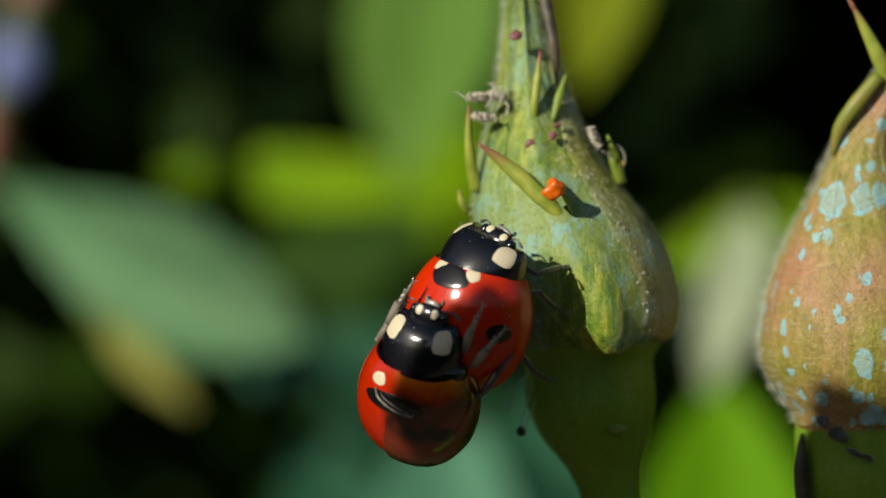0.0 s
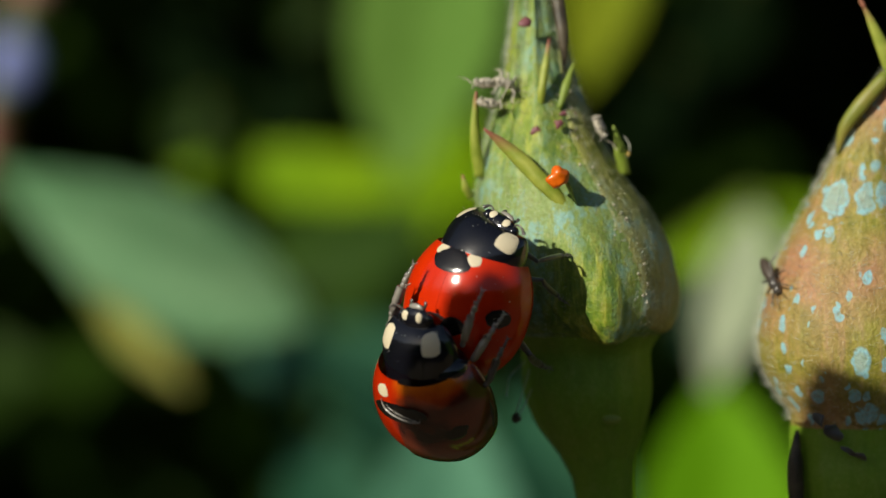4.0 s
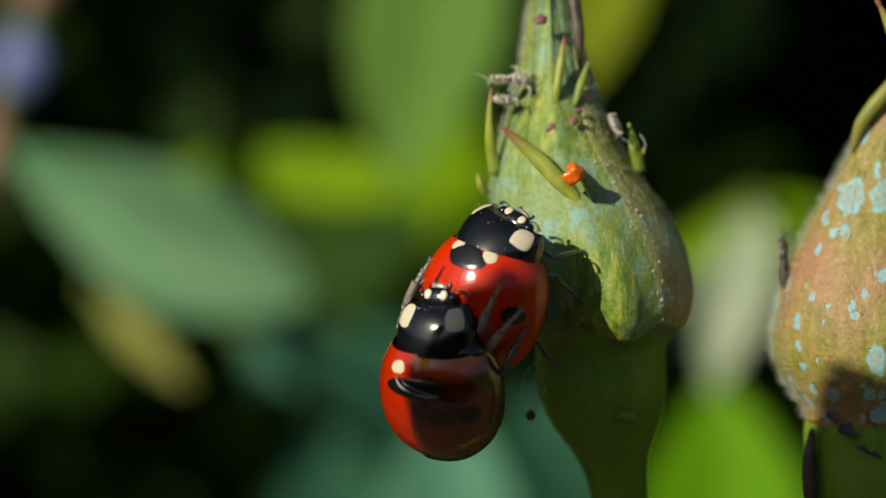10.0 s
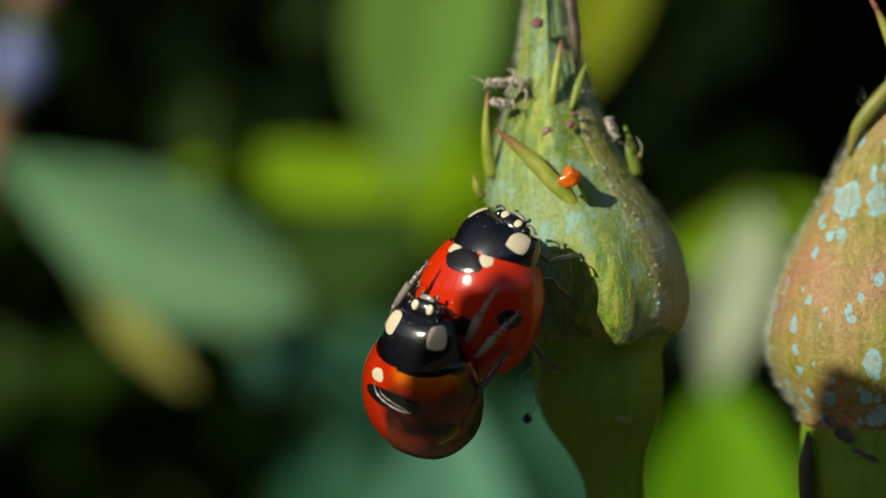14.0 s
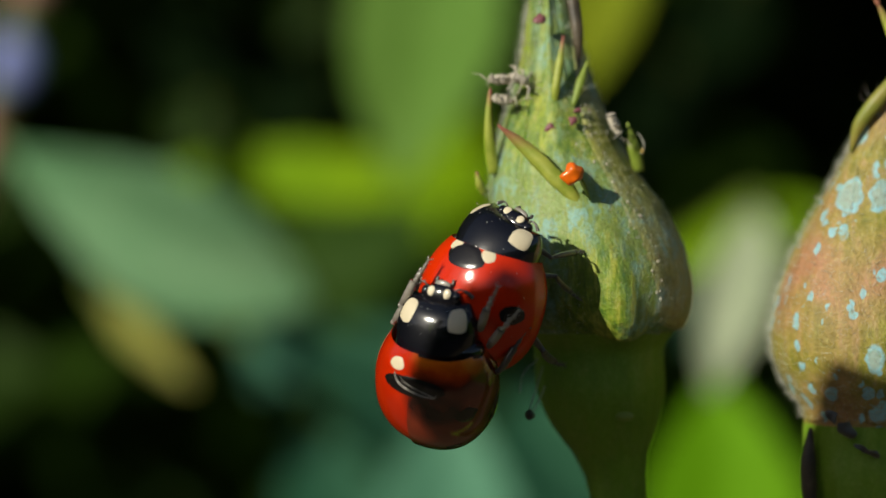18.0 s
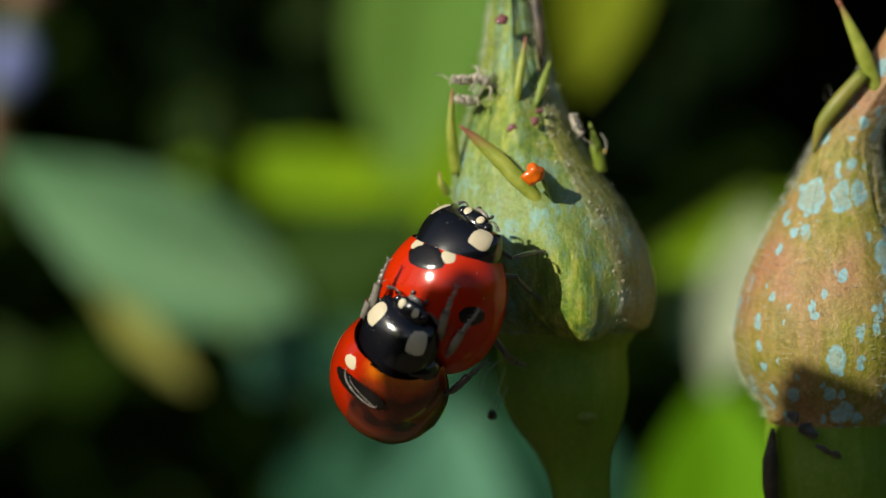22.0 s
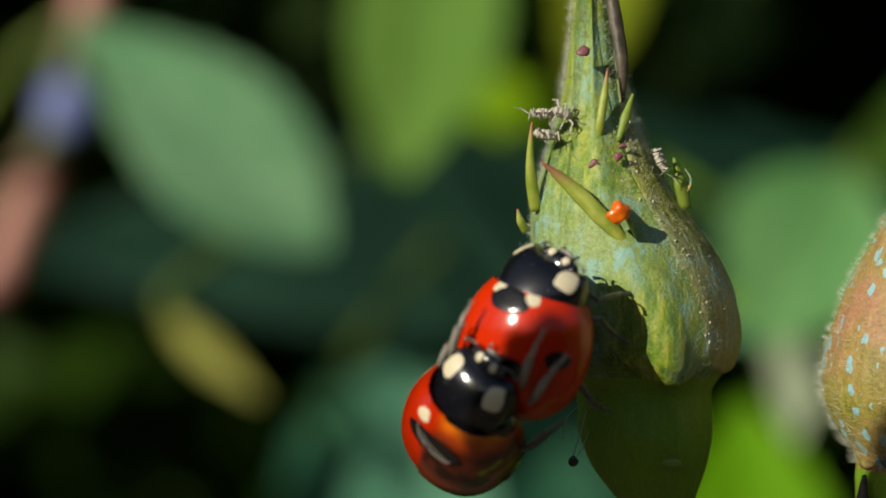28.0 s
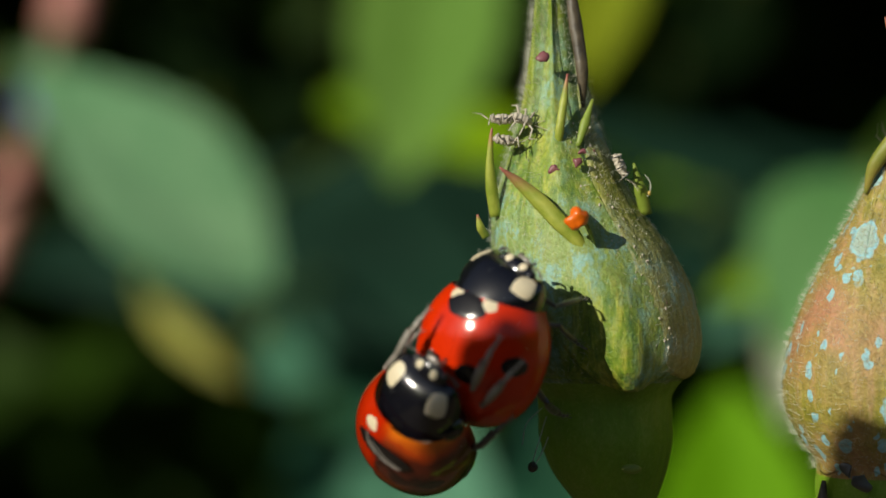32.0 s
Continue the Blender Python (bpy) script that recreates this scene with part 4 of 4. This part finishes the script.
        part("pale_mark", shield_patch(0.56 if one else 0.54, 0.93, a, b, 0.025, seed + side), ivory, shield, "ivory corner mark")
    bm = bmesh.new()
    ball(bm, Vector((0, 1.67, 0.68)) * U, (0.95 * U, 0.62 * U, 0.62 * U), 22, 14)
    head = part("head", bm, chitin_black, bug)
    for side in (-1, 1):
        bm = bmesh.new()
        ball(bm, Vector((side * 0.78, 1.81, 0.76)) * U, (0.24 * U, 0.30 * U, 0.34 * U))
        part("eye", bm, chitin_black, head)
        bm = bmesh.new()
        ball(bm, Vector((side * 0.40, 1.97, 1.14)) * U, (0.20 * U, 0.24 * U, 0.08 * U), turn=Matrix.Rotation(-0.5, 4, "X"))
        part("pale_mark", bm, ivory, head, "small ivory spot on the brow")
        bm = bmesh.new()
        pts = bend([Vector(p) * U for p in ((side * 0.62, 2.02, 0.72), (side * (0.62 + 0.43 * feel), 2.22, 0.86), (side * (0.62 + 0.98 * feel), 2.2, 0.80), (side * (0.62 + 1.53 * feel), 2.0, 0.66))], 4)
        tube(bm, pts, [x * U for x in taper(len(pts), 0.055, 0.10, 0.04)], 7)
        part("antenna", bm, leg_dark, head, "short clubbed feeler")
        bm = bmesh.new()
        tube(bm, bend([Vector(p) * U for p in ((side * 0.3, 2.15, 0.42), (side * 0.42, 2.34, 0.40), (side * 0.38, 2.46, 0.26))], 3), [x * U for x in (0.06, 0.07, 0.07, 0.08, 0.08, 0.09, 0.07)], 7)
        part("palp", bm, leg_dark, head)
    bm = bmesh.new()
    ball(bm, Vector((0, 2.25, 0.63)) * U, (0.42 * U, 0.2 * U, 0.2 * U))
    part("mouth", bm, leg_grey, head)
    bm = bmesh.new()
    ball(bm, Vector((0, -2.9, 0.35)) * U, (2.9 * U, 3.2 * U, 0.75 * U), 26, 12)
    ball(bm, Vector((0, -0.05, 0.75)) * U, (2.05 * U, 0.9 * U, 1.0 * U), 22, 10)
    part("underside", bm, chitin_black, bug)
    shield.matrix_basis = nod
    head.matrix_basis = nod @ head_place
    bm = bmesh.new()
    pts = [shield_point(0.012, -1.35 + 2.7 * i / 40, 0.02) * U for i in range(41)]
    tube(bm, pts, [(0.022 if len(marks) > 1 else 0.05) * U * (1 + 0.8 * noise.noise((i * 0.9, seed, 0))) for i in range(41)], 5)
    part("rim", bm, leg_grey, shield, "thin silvery edge")
    return bug


def facing(tx, tz, hx, hz):
    """Turn of a beetle from the sideways and upward shares of its cross axis (t) and of its head direction (h); head and near side lean to the lens."""
    t = Vector((tx, -math.sqrt(max(0.02, 1 - tx * tx - tz * tz)), tz)).normalized()
    h = Vector((hx, -math.sqrt(max(0.02, 1 - hx * hx - hz * hz)), hz))
    n = t.cross(h).normalized()
    h = n.cross(t)
    return Matrix((t, h, n)).transposed().to_4x4()


build_ground()
build_bush()
far = build_far_leaves()
bud_a = build_bud_a()
bud_b = build_bud_b()
egg = build_droplet()
insect = build_louse()
skins = [build_moult()]
for _ in range(3):
    skins.append(copy_thing(skins[0], pose(0, 0, 0)))
female = build_ladybird("ladybird", "glossy red seven-spotted ladybird clinging to the green bud", elytra_red, elytra_red, 1, spot_black,
                        pose(0.05 * U, -0.30 * U, 0.30 * U, -14, -4, -13) @ Matrix.Diagonal((1.08, 0.96, 0.86, 1)), pose(0.12 * U, 0.12 * U, 0.12 * U), (0.085, -0.06, 0.095, 0.36), (-1, 1))
male = build_ladybird("ladybird", "red ladybird with one stunted brown wing case, mounted on another", elytra_brown, elytra_brown, 5, amber,
                      pose(0, -0.50 * U, 0.70 * U, -16) @ Matrix.Diagonal((1.02, 1.12, 0.72, 1)), pose(0, 0.34 * U, -0.14 * U), (0.235, -0.02, 0.075, 0.48), (-1,))

# the lower ladybird's place on the bud
FEMALE = Matrix.Translation((-4.81 * U, -4.4 * U, -3.66 * U)) @ facing(0.80, -0.30, 0.30, 0.948) @ Matrix.Translation((0, 0.1 * U, -2.4 * U))
grip = FEMALE.inverted()
for hip, knee, toe, bow in (((1.3, 0.9, 0.4), (-1.15, -3.0, -4.1), (1.0, -1.35, -3.8), 0.15), ((1.6, -0.8, 0.3), (-0.9, -2.7, -5.0), (0.5, -1.7, -6.2), 0.15), ((1.5, -2.4, 0.3), (-1.5, -2.4, -8.6), (-0.4, -1.2, -9.4), 0.2),
                            ((-1.3, 0.9, 0.4), (-4.3, -0.6, -2.4), (-3.4, 0.6, -1.6), 0.2), ((-1.6, -0.8, 0.3), (-4.8, -0.2, -4.2), (-4.2, 1.6, -4.6), 0.2), ((-1.5, -2.4, 0.3), (-4.6, -0.2, -7.4), (-3.0, 1.2, -7.6), 0.2)):
    knee = grip @ (Vector(knee) * U)
    toe = grip @ (Vector(toe) * U + Vector((0, SET_BACK, 0)))
    add_leg(female, aim(knee, toe), (toe - knee).length / U, bow, leg_dark, leg_dark, hip, 0.95 if hip[1] < -2 else 0.66)

# the upper ladybird's legs: hip on its own body, foot held on the lower one
bm = bmesh.new()
for wide, line in ((0.042, ((0.150, -0.32), (0.18, -0.31), (0.225, -0.22), (0.26, -0.05), (0.285, 0.15), (0.288, 0.32), (0.262, 0.36))), (0.03, ((0.175, -0.20), (0.205, -0.14), (0.235, 0.02), (0.262, 0.20), (0.285, 0.32)))):
    pts = bend([elytron_point(s, a, 0.10) * U for s, a in line], 5)
    tube(bm, pts, [U * wide * math.sin(0.45 + 2.4 * i / (len(pts) - 1)) * (1 + 0.9 * noise.noise((i * 0.6, wide * 90, 1))) for i in range(len(pts))], 7)
part("wing_fold", bm, leg_grey, male, "greyish folded edge of a hind wing").matrix_basis = RAISED
GRIPS = [((1.7, -0.10, 0.2), (-3.8, -6.55, -5.45)), ((2.0, -0.75, 0.1), (-2.8, -6.0, -6.55)), ((-1.9, 1.3, 0.6), (-7.0, -4.8, -4.2)), ((-2.3, 0.3, 0.5), (-7.35, -4.1, -5.2))]
REACH = (3.0, 3.0, 2.7, 2.6)
male_legs = [add_leg(male, pose(*[c * U for c in knee]), reach, 0.45, leg_grey, leg_grey, hip) for reach, knee, hip in
             zip(REACH, [g[0] for g in GRIPS], ((1.0, 0.3, 0.2), (1.1, -0.6, 0.2), (-1.0, 0.3, 0.2), (-1.1, -0.6, 0.2)))]
add_leg(male, aim(Vector((2.9, -1.6, 0.2)) * U, Vector((3.7, 0.2, -1.2)) * U), 2.4, 0.3, leg_dark, leg_dark, (1.6, -2.2, 0.2), 0.9)
add_leg(male, aim(Vector((-2.2, -2.4, 0.1)) * U, Vector((-2.4, -3.6, -1.4)) * U), 1.9, 0.3, leg_dark, leg_dark, (-1.4, -2.2, 0.2), 0.9)


def motions():
    """All that moves: the two buds sway together, the beetles ride on one of them, an insect crawls on the other, leaves stir."""
    # seconds, place of the buds in mm (right, ahead, up), lean in degrees
    sway = [
            (0, 5.44, 0, 2.94, -2.2), (0.5, 6.58, 0, 3.05, -1.8), (1, 5.19, 0, 3.22, -1.4), (1.5, 5.61, 0, 3.30, -1.3), (2, 5.53, 0, 3.61, -1.2), (2.2, 5.55, 0, 3.61, 0),
            (2.5, 5.67, 0, 3.58, -1), (4.5, 5.58, 0, 3.50, 0), (5, 4.78, 0, 3.42, 0), (5.5, 4.86, 0, 3.61, 0), (6, 5.78, 0, 3.69, 0), (6.5, 5.92, 0, 3.78, 0),
            (7, 6.00, 0, 3.94, 0), (7.5, 6.58, 0, 3.86, 0), (8, 6.75, 0, 3.75, 0), (8.5, 6.58, 0, 3.75, 0), (9, 6.30, 0, 3.75, 0), (9.5, 6.22, 0, 3.69, 0),
            (10, 6.39, 0, 3.67, 0), (10.5, 6.50, 0, 3.61, 0), (11, 6.50, 0, 3.69, 0), (11.5, 6.39, 0, 3.69, 0), (12, 6.14, 0, 3.75, 0), (12.5, 6.14, 0, 3.75, 0),
            (13, 6.00, 0, 3.75, 0), (13.5, 6.17, 0, 3.50, 0), (14, 6.22, 0, 3.50, 0), (14.5, 6.03, 0, 3.44, 0), (16.5, 6.72, 0, 3.53, 0), (17, 6.72, 0, 3.58, 0),
            (17.5, 6.50, 0, 3.67, 0), (18, 6.33, 0, 3.69, 0), (18.5, 6.03, 0, 3.86, 0), (19, 5.30, 0, 3.69, 0), (19.5, 5.97, 0, 3.67, 0), (20, 6.17, 0, 3.69, 0),
            (20.5, 5.69, 0, 3.53, 0), (21, 5.00, 0, 3.78, 0), (21.5, 5.14, 0, 3.86, 0), (22, 4.44, 0, 3.67, 0), (22.5, 4.58, 0, 3.36, 0), (23, 5.47, 0, 3.53, 0),
            (23.5, 5.17, 0, 3.67, 0), (24, 5.64, 0, 3.75, 0), (24.5, 6.36, 0, 3.67, 0), (25, 6.91, 0, 3.42, 0), (25.5, 7.14, 0, 3.14, 0), (27.5, 8.73, -4, 1.79, 0),
            (28, 8.27, -4, 1.74, 0), (28.2, 6.64, -4, 1.71, 0), (28.5, 8.54, -4, 1.74, 0), (28.7, 7.95, -4, 1.85, 0), (29, 7.52, -4, 1.53, 0), (29.5, 6.48, -4, 1.87, 0),
            (30, 7.02, -4, 1.45, 0), (30.5, 7.07, -4, 1.61, 0), (31, 7.20, -4, 1.63, 0), (31.5, 6.00, -4, 1.69, 0), (32, 6.32, -4, 1.47, 0),
    ]
    # seconds, place of the upper beetle's neck shield on the bud, and its turn as axis times angle
    rocking = [
            (0, -6.889, -6.469, 2.002, -0.238, -0.627), (0.5, -7.15, -7.95, 2.022, -0.286, -1.119), (1, -7.332, -7.86, 2.292, -0.221, -0.965), (1.5, -6.83, -6.61, 2.034, -0.18, -0.387), (2, -7.344, -8.073, 2.12, -0.453, 0.023),
            (2.2, -6.91, -8.79, 2.272, -0.124, -1.037), (2.5, -7.16, -8.36, 2.213, -0.636, -0.228), (3, -7.2, -8, 2.106, -0.252, -0.981), (3.5, -7, -6.9, 2.013, -0.303, -0.681), (4, -7.4, -7.6, 2.151, -0.638, -0.539),
            (4.5, -6.89, -6.68, 2.005, -0.26, -0.574), (5, -6.989, -6.624, 2.056, -0.293, -0.634), (5.5, -7.21, -8.53, 2.215, -0.161, -1.157), (6, -7.022, -8.289, 2.32, -0.129, -1.033), (6.5, -6.72, -6.52, 1.99, -0.272, -0.581),
            (7, -6.925, -7.946, 2.274, -0.207, -0.832), (7.5, -7.01, -7.99, 2.136, -0.272, -0.787), (8, -7.06, -6.405, 2.049, -0.285, -0.57), (8.5, -7.08, -6.98, 2.012, -0.316, -0.725), (9, -7.198, -7.915, 2.297, -0.238, -0.996),
            (9.5, -7.18, -6.72, 2.063, -0.323, -0.366), (10, -7.071, -6.63, 1.871, -0.425, -0.408), (10.5, -7.18, -7.81, 2.196, -0.493, -0.201), (11, -7.706, -5.968, 1.889, -0.452, -0.501), (11.5, -7.42, -7.04, 2.036, -0.276, -0.849),
            (12, -7.756, -7.657, 2.025, -0.633, -0.199), (12.5, -7.52, -6.24, 1.933, -0.384, -0.777), (13, -7.789, -7.77, 2.065, -0.569, -0.177), (13.5, -7.54, -6.82, 2.018, -0.333, -0.844), (14, -7.644, -7.095, 2.062, -0.398, -0.637),
            (14.5, -7.8, -6.7, 2.004, -0.311, -0.614), (15, -7.2, -7.9, 2.096, -0.256, -0.975), (15.5, -7.5, -7, 2.082, -0.498, -0.518), (16, -7, -7.6, 2.091, -0.292, -0.924), (16.5, -6.71, -6.6, 2.02, -0.162, -0.424),
            (17, -7.672, -7.718, 2.271, -0.297, -1.001), (17.5, -7.6, -7.78, 2.142, -0.232, -0.673), (18, -6.875, -6.593, 2.016, -0.292, -0.47), (18.5, -6.78, -6.86, 2.056, -0.254, -0.509), (19, -7.165, -8.662, 2.15, -0.63, 0.214),
            (19.5, -7.12, -8.05, 2.206, -0.479, -0.046), (20, -6.619, -6.334, 2.05, -0.239, -0.587), (20.5, -7.05, -7.23, 2.123, -0.323, -0.5), (21, -7.623, -7.839, 2.291, -0.343, -0.91), (21.5, -6.7, -6.52, 2.025, -0.156, -0.403),
            (22, -6.664, -7.226, 2.149, -0.16, -0.881), (22.5, -6.89, -8.38, 2.33, -0.112, -0.901), (23, -6.638, -6.555, 2.075, -0.187, -0.688), (23.5, -6.78, -7.48, 2.095, -0.25, -0.854), (24, -6.962, -8.717, 2.34, -0.093, -1.08),
            (24.5, -6.79, -6.74, 2.026, -0.197, -0.51), (25, -6.842, -7.865, 2.224, -0.079, -0.977), (25.5, -6.9, -8.3, 2.293, -0.144, -0.917), (26, -7.1, -7, 2.017, -0.362, -0.745), (26.5, -7.2, -8.1, 2.153, -0.213, -1.001),
            (27, -7.2, -6.9, 2.013, -0.34, -0.7), (27.5, -6.67, -6.56, 2.024, -0.167, -0.414), (28, -6.961, -7.617, 2.182, -0.146, -0.946), (28.2, -6.7, -7.95, 2.228, -0.414, -0.458), (28.5, -7.24, -7.73, 2.084, -0.246, -0.943),
            (28.7, -7.08, -7.39, 2.107, -0.383, -0.678), (29, -7.841, -6.119, 1.986, -0.367, -0.682), (29.5, -7.43, -5.75, 1.948, -0.352, -0.728), (30, -7.508, -7.7, 2.078, -0.467, 0.112), (30.5, -7.28, -6.88, 2.093, -0.312, -0.174),
            (31, -7.485, -5.708, 1.921, -0.327, -0.625), (31.5, -7.55, -6.38, 1.946, -0.325, -0.896), (32, -7.635, -7.699, 2.303, -0.246, -0.923),
    ]

    def bud_pose(t):
        x, y, z, lean = lerp(sway, t)
        return pose(x * U, y * U, 0.5 + z * U, 0, lean, 0)

    times = [row[0] for row in sway]
    for ob, rest in ((bud_a, pose(0, SET_BACK, 0)), (female, FEMALE), (egg, pose(-0.05 * U, -1.35 * U, -0.05 * U)),
                     (skins[0], pose(-3.4 * U, 0.6 * U + SET_BACK, 4.75 * U, 0, 0, 185) @ Matrix.Scale(0.62, 4)), (skins[1], pose(-2.55 * U, 0.8 * U + SET_BACK, 4.8 * U, 60, 20, 20) @ Matrix.Scale(0.55, 4)),
                     (skins[2], pose(-3.35 * U, 0.8 * U + SET_BACK, 3.75 * U, 0, 10, 5) @ Matrix.Scale(0.6, 4)), (skins[3], pose(2.2 * U, 1.0 * U + SET_BACK, 2.6 * U, 20, 65, 10) @ Matrix.Scale(0.95, 4))):
        walk(ob, [(t, bud_pose(t) @ rest) for t in times])
    walk(bud_b, [(t, bud_pose(t)) for t in times])
    still = bud_pose(6).translation
    for key in ("shade", "shade_b"):
        rest = far[key].matrix_basis.copy()
        walk(far[key], [(t, Matrix.Translation(bud_pose(t).translation - still) @ rest) for t in times])

    # the upper beetle and its four clasping legs
    rows = []
    for t, x, z, *w in rocking:
        turn = Matrix.Rotation(Vector(w).length, 4, Vector(w))
        rows.append((t, bud_pose(t) @ Matrix.Translation((x * U, -5.5 * U, z * U)) @ turn @ Matrix.Translation((0, -1.6 * U, -1.5 * U))))
    walk(male, rows)
    for leg, reach, (knee, toe) in zip(male_legs, REACH, GRIPS):
        knee = Vector(knee) * U
        held = []
        for t, m in rows:
            foot = m.inverted() @ bud_pose(t) @ (Vector(toe) * U)
            held.append((t, aim(knee, foot) @ Matrix.Translation((0, (foot - knee).length - reach * U, 0))))
        walk(leg, held)

    # the small insect: seconds, height on the bud, way round it, heading
    crawl = []
    for t, z, a, head in ((0, -10.2, -0.9, 10), (0.5, -9.5, -1.5, 10), (1, -8.4, -1.76, 5), (1.6, -5.9, -1.62, 10), (2.5, -3.4, -1.68, 15), (3.5, -4.2, -2.5, 95), (4.5, -6.5, -3.05, 165), (4.8, -7.6, -3.1, 175),
                          (6, -9.3, -3.1, 175), (7, -9.4, -3.1, 170), (7.4, -9.5, -3.1, 100), (7.8, -9.4, -3.1, 30), (8.5, -8.4, -3.1, 0), (9, -7.3, -3.1, -5), (9.5, -5.9, -3.1, -5),
                          (10, -4.3, -3.12, -5), (11, 0.0, -3.2, -5), (12, 3.0, -4.2, -5), (32, 3.0, -4.3, -5)):
        out = Vector((math.cos(a), math.sin(a), 0))
        side = Vector((0, 0, 1)).cross(-out)
        seat = Matrix((-side, -out, Vector((0, 0, 1)))).transposed().to_4x4()
        crawl.append((t, z, a, seat @ Matrix.Rotation(radians(head), 4, "Y")))
    rows = []
    for t in sorted(set(times) | {row[0] for row in crawl}):
        i = max(j for j, row in enumerate(crawl) if row[0] <= t)
        j = min(i + 1, len(crawl) - 1)
        k = 0 if i == j else (t - crawl[i][0]) / (crawl[j][0] - crawl[i][0])
        z, a = (crawl[i][n] + (crawl[j][n] - crawl[i][n]) * k for n in (1, 2))
        q = crawl[i][3].to_quaternion().slerp(crawl[j][3].to_quaternion(), k)
        p = skin_point(PROFILE_B, 3.5, z, a, 0.52)
        rows.append((t, bud_pose(t) @ Matrix.Translation(p) @ q.to_matrix().to_4x4() @ Matrix.Scale(1.18, 4)))
    walk(insect, rows)

    # leaves that stir: seconds, shift to the right and up, turn about the line of sight and, where given, about the leaf's own axis
    stir = {
        "blue": ((0, 0, -4, 0), (2.5, 0, -3, 0), (6, 0, 0, 0), (9, 0.8, 1.3, 0), (14, 0, 0, 0), (17, 0.8, 1, 0), (22, -0.5, 0, 0), (25.5, 1, 1.2, 2), (27.5, 4, 18, 10, -55), (28, 9.6, 17.7, 10, -55), (28.5, 6, 19, 10, -55), (29, 1.9, 14.8, 10, -55),
                 (29.5, 2.3, 15, 10, -55), (30, 6.6, 16.4, 10, -55), (30.5, 3.5, 15.9, 10, -55), (31, 6.5, 24.5, 10, -55), (31.5, 5.2, 17.5, 10, -55), (32, 2.3, 12.6, 10, -55)),
        "veil": ((0, 0, 0, 0), (25.5, 0, 0, 0), (27.5, 9, 69, 4), (29, 8, 68, 4), (30, 10, 70, 4), (32, 8, 67, 4)),
        "straw": ((0, 0.5, -3, 0), (6, 0, 0, 0), (25.5, 1, 0, 0), (27.5, 6, -1, 0, 25), (28, 9, -2, 0, 28), (29, 5.4, 0, 0, 20), (30, 6, -1, 0, 20), (30.6, 6, -1, 0, 20), (31, -5.5, 9.5, 0, 25), (31.4, 6, -1, 0, 30), (32, 6, 0, 0, 25)),
        "shoot": ((0, 1.2, 0, 0), (6, 1.2, 0, 0), (9, 2.2, 0, 0), (14, 1.8, 0, 0), (22, 0.8, 0, 0), (25.5, 2, 0, 0), (27.5, 8.5, -6, 0), (28.5, 8.5, -6, 0), (32, 6, -5, 0)),
        "bar": ((0, -2, -0.6, 0), (6, 0, 0, 0), (25.5, 0.5, 0, 0), (27.5, 23, -2, 20), (32, 20, 0, 10)),
        "pale": ((0, -0.5, 0, 0), (6, 0, 0, 0), (25.5, 0.3, 0, 0), (27.5, 6, -6, -12), (30, 6, -6, -10), (32, 6, -4, -10)),
        "lime": ((0, 0.4, 0, 0), (6, 0, 0, 0), (25.5, 0.2, 0, 0), (27.5, 4, -3, 0), (32, 1.6, -0.6, 0)),
        "fresh": ((0, 0, 0, 0), (25.5, 0, 0, 0), (27.5, -20, 0, 0), (30, -19, 0.5, 0), (32, -16.5, -1, 0)),
        "tealb": ((0, 0, 0, 0), (25.5, 0, 0, 0), (27.5, 5, -4, 0, 25), (28, 15, -6, 0, 20), (28.5, 14, -6, 0, 20), (29, 3, -2, 0, 25), (30.6, 3, -2, 0, 25), (31, 1, 1.5, -6), (31.4, 3, -2, 0, 25), (32, 2, 0, 0, 10)),
        "wing": ((0, 0, 0, 0), (25.5, 0, 0, 0), (27.5, -15, 0, 0), (29, -16, 1, 0), (30, -22, 1, 0), (31, -30, 1, 0), (32, -12, 0, 0)),
        "teal": ((0, 0, 0, 0), (25.5, 0, 0, 0), (27.5, -3.5, 3, 0), (32, -3.5, 3.5, 0)),
        "under": ((0, -2, 9, 0), (25.5, -2, 9, 0), (27.5, 20, 4, 0), (32, 17, 3, 0)),
        "side": ((0, 0, 0, 0), (25.5, 0, 0, 0), (27.5, 6, -6, 0), (32, 8, -4, 0)),
    }
    for name, moves in stir.items():
        base = far[name].matrix_basis.copy()
        c = base.translation
        walk(far[name], [(t, Matrix.Translation((dx * U, 0, dz * U)) @ Matrix.Translation(c) @ Matrix.Rotation(radians(a), 4, "Y") @ Matrix.Translation(-c) @ base @ Matrix.Rotation(radians(sum(roll)), 4, "Y")) for t, dx, dz, a, *roll in moves])


motions()
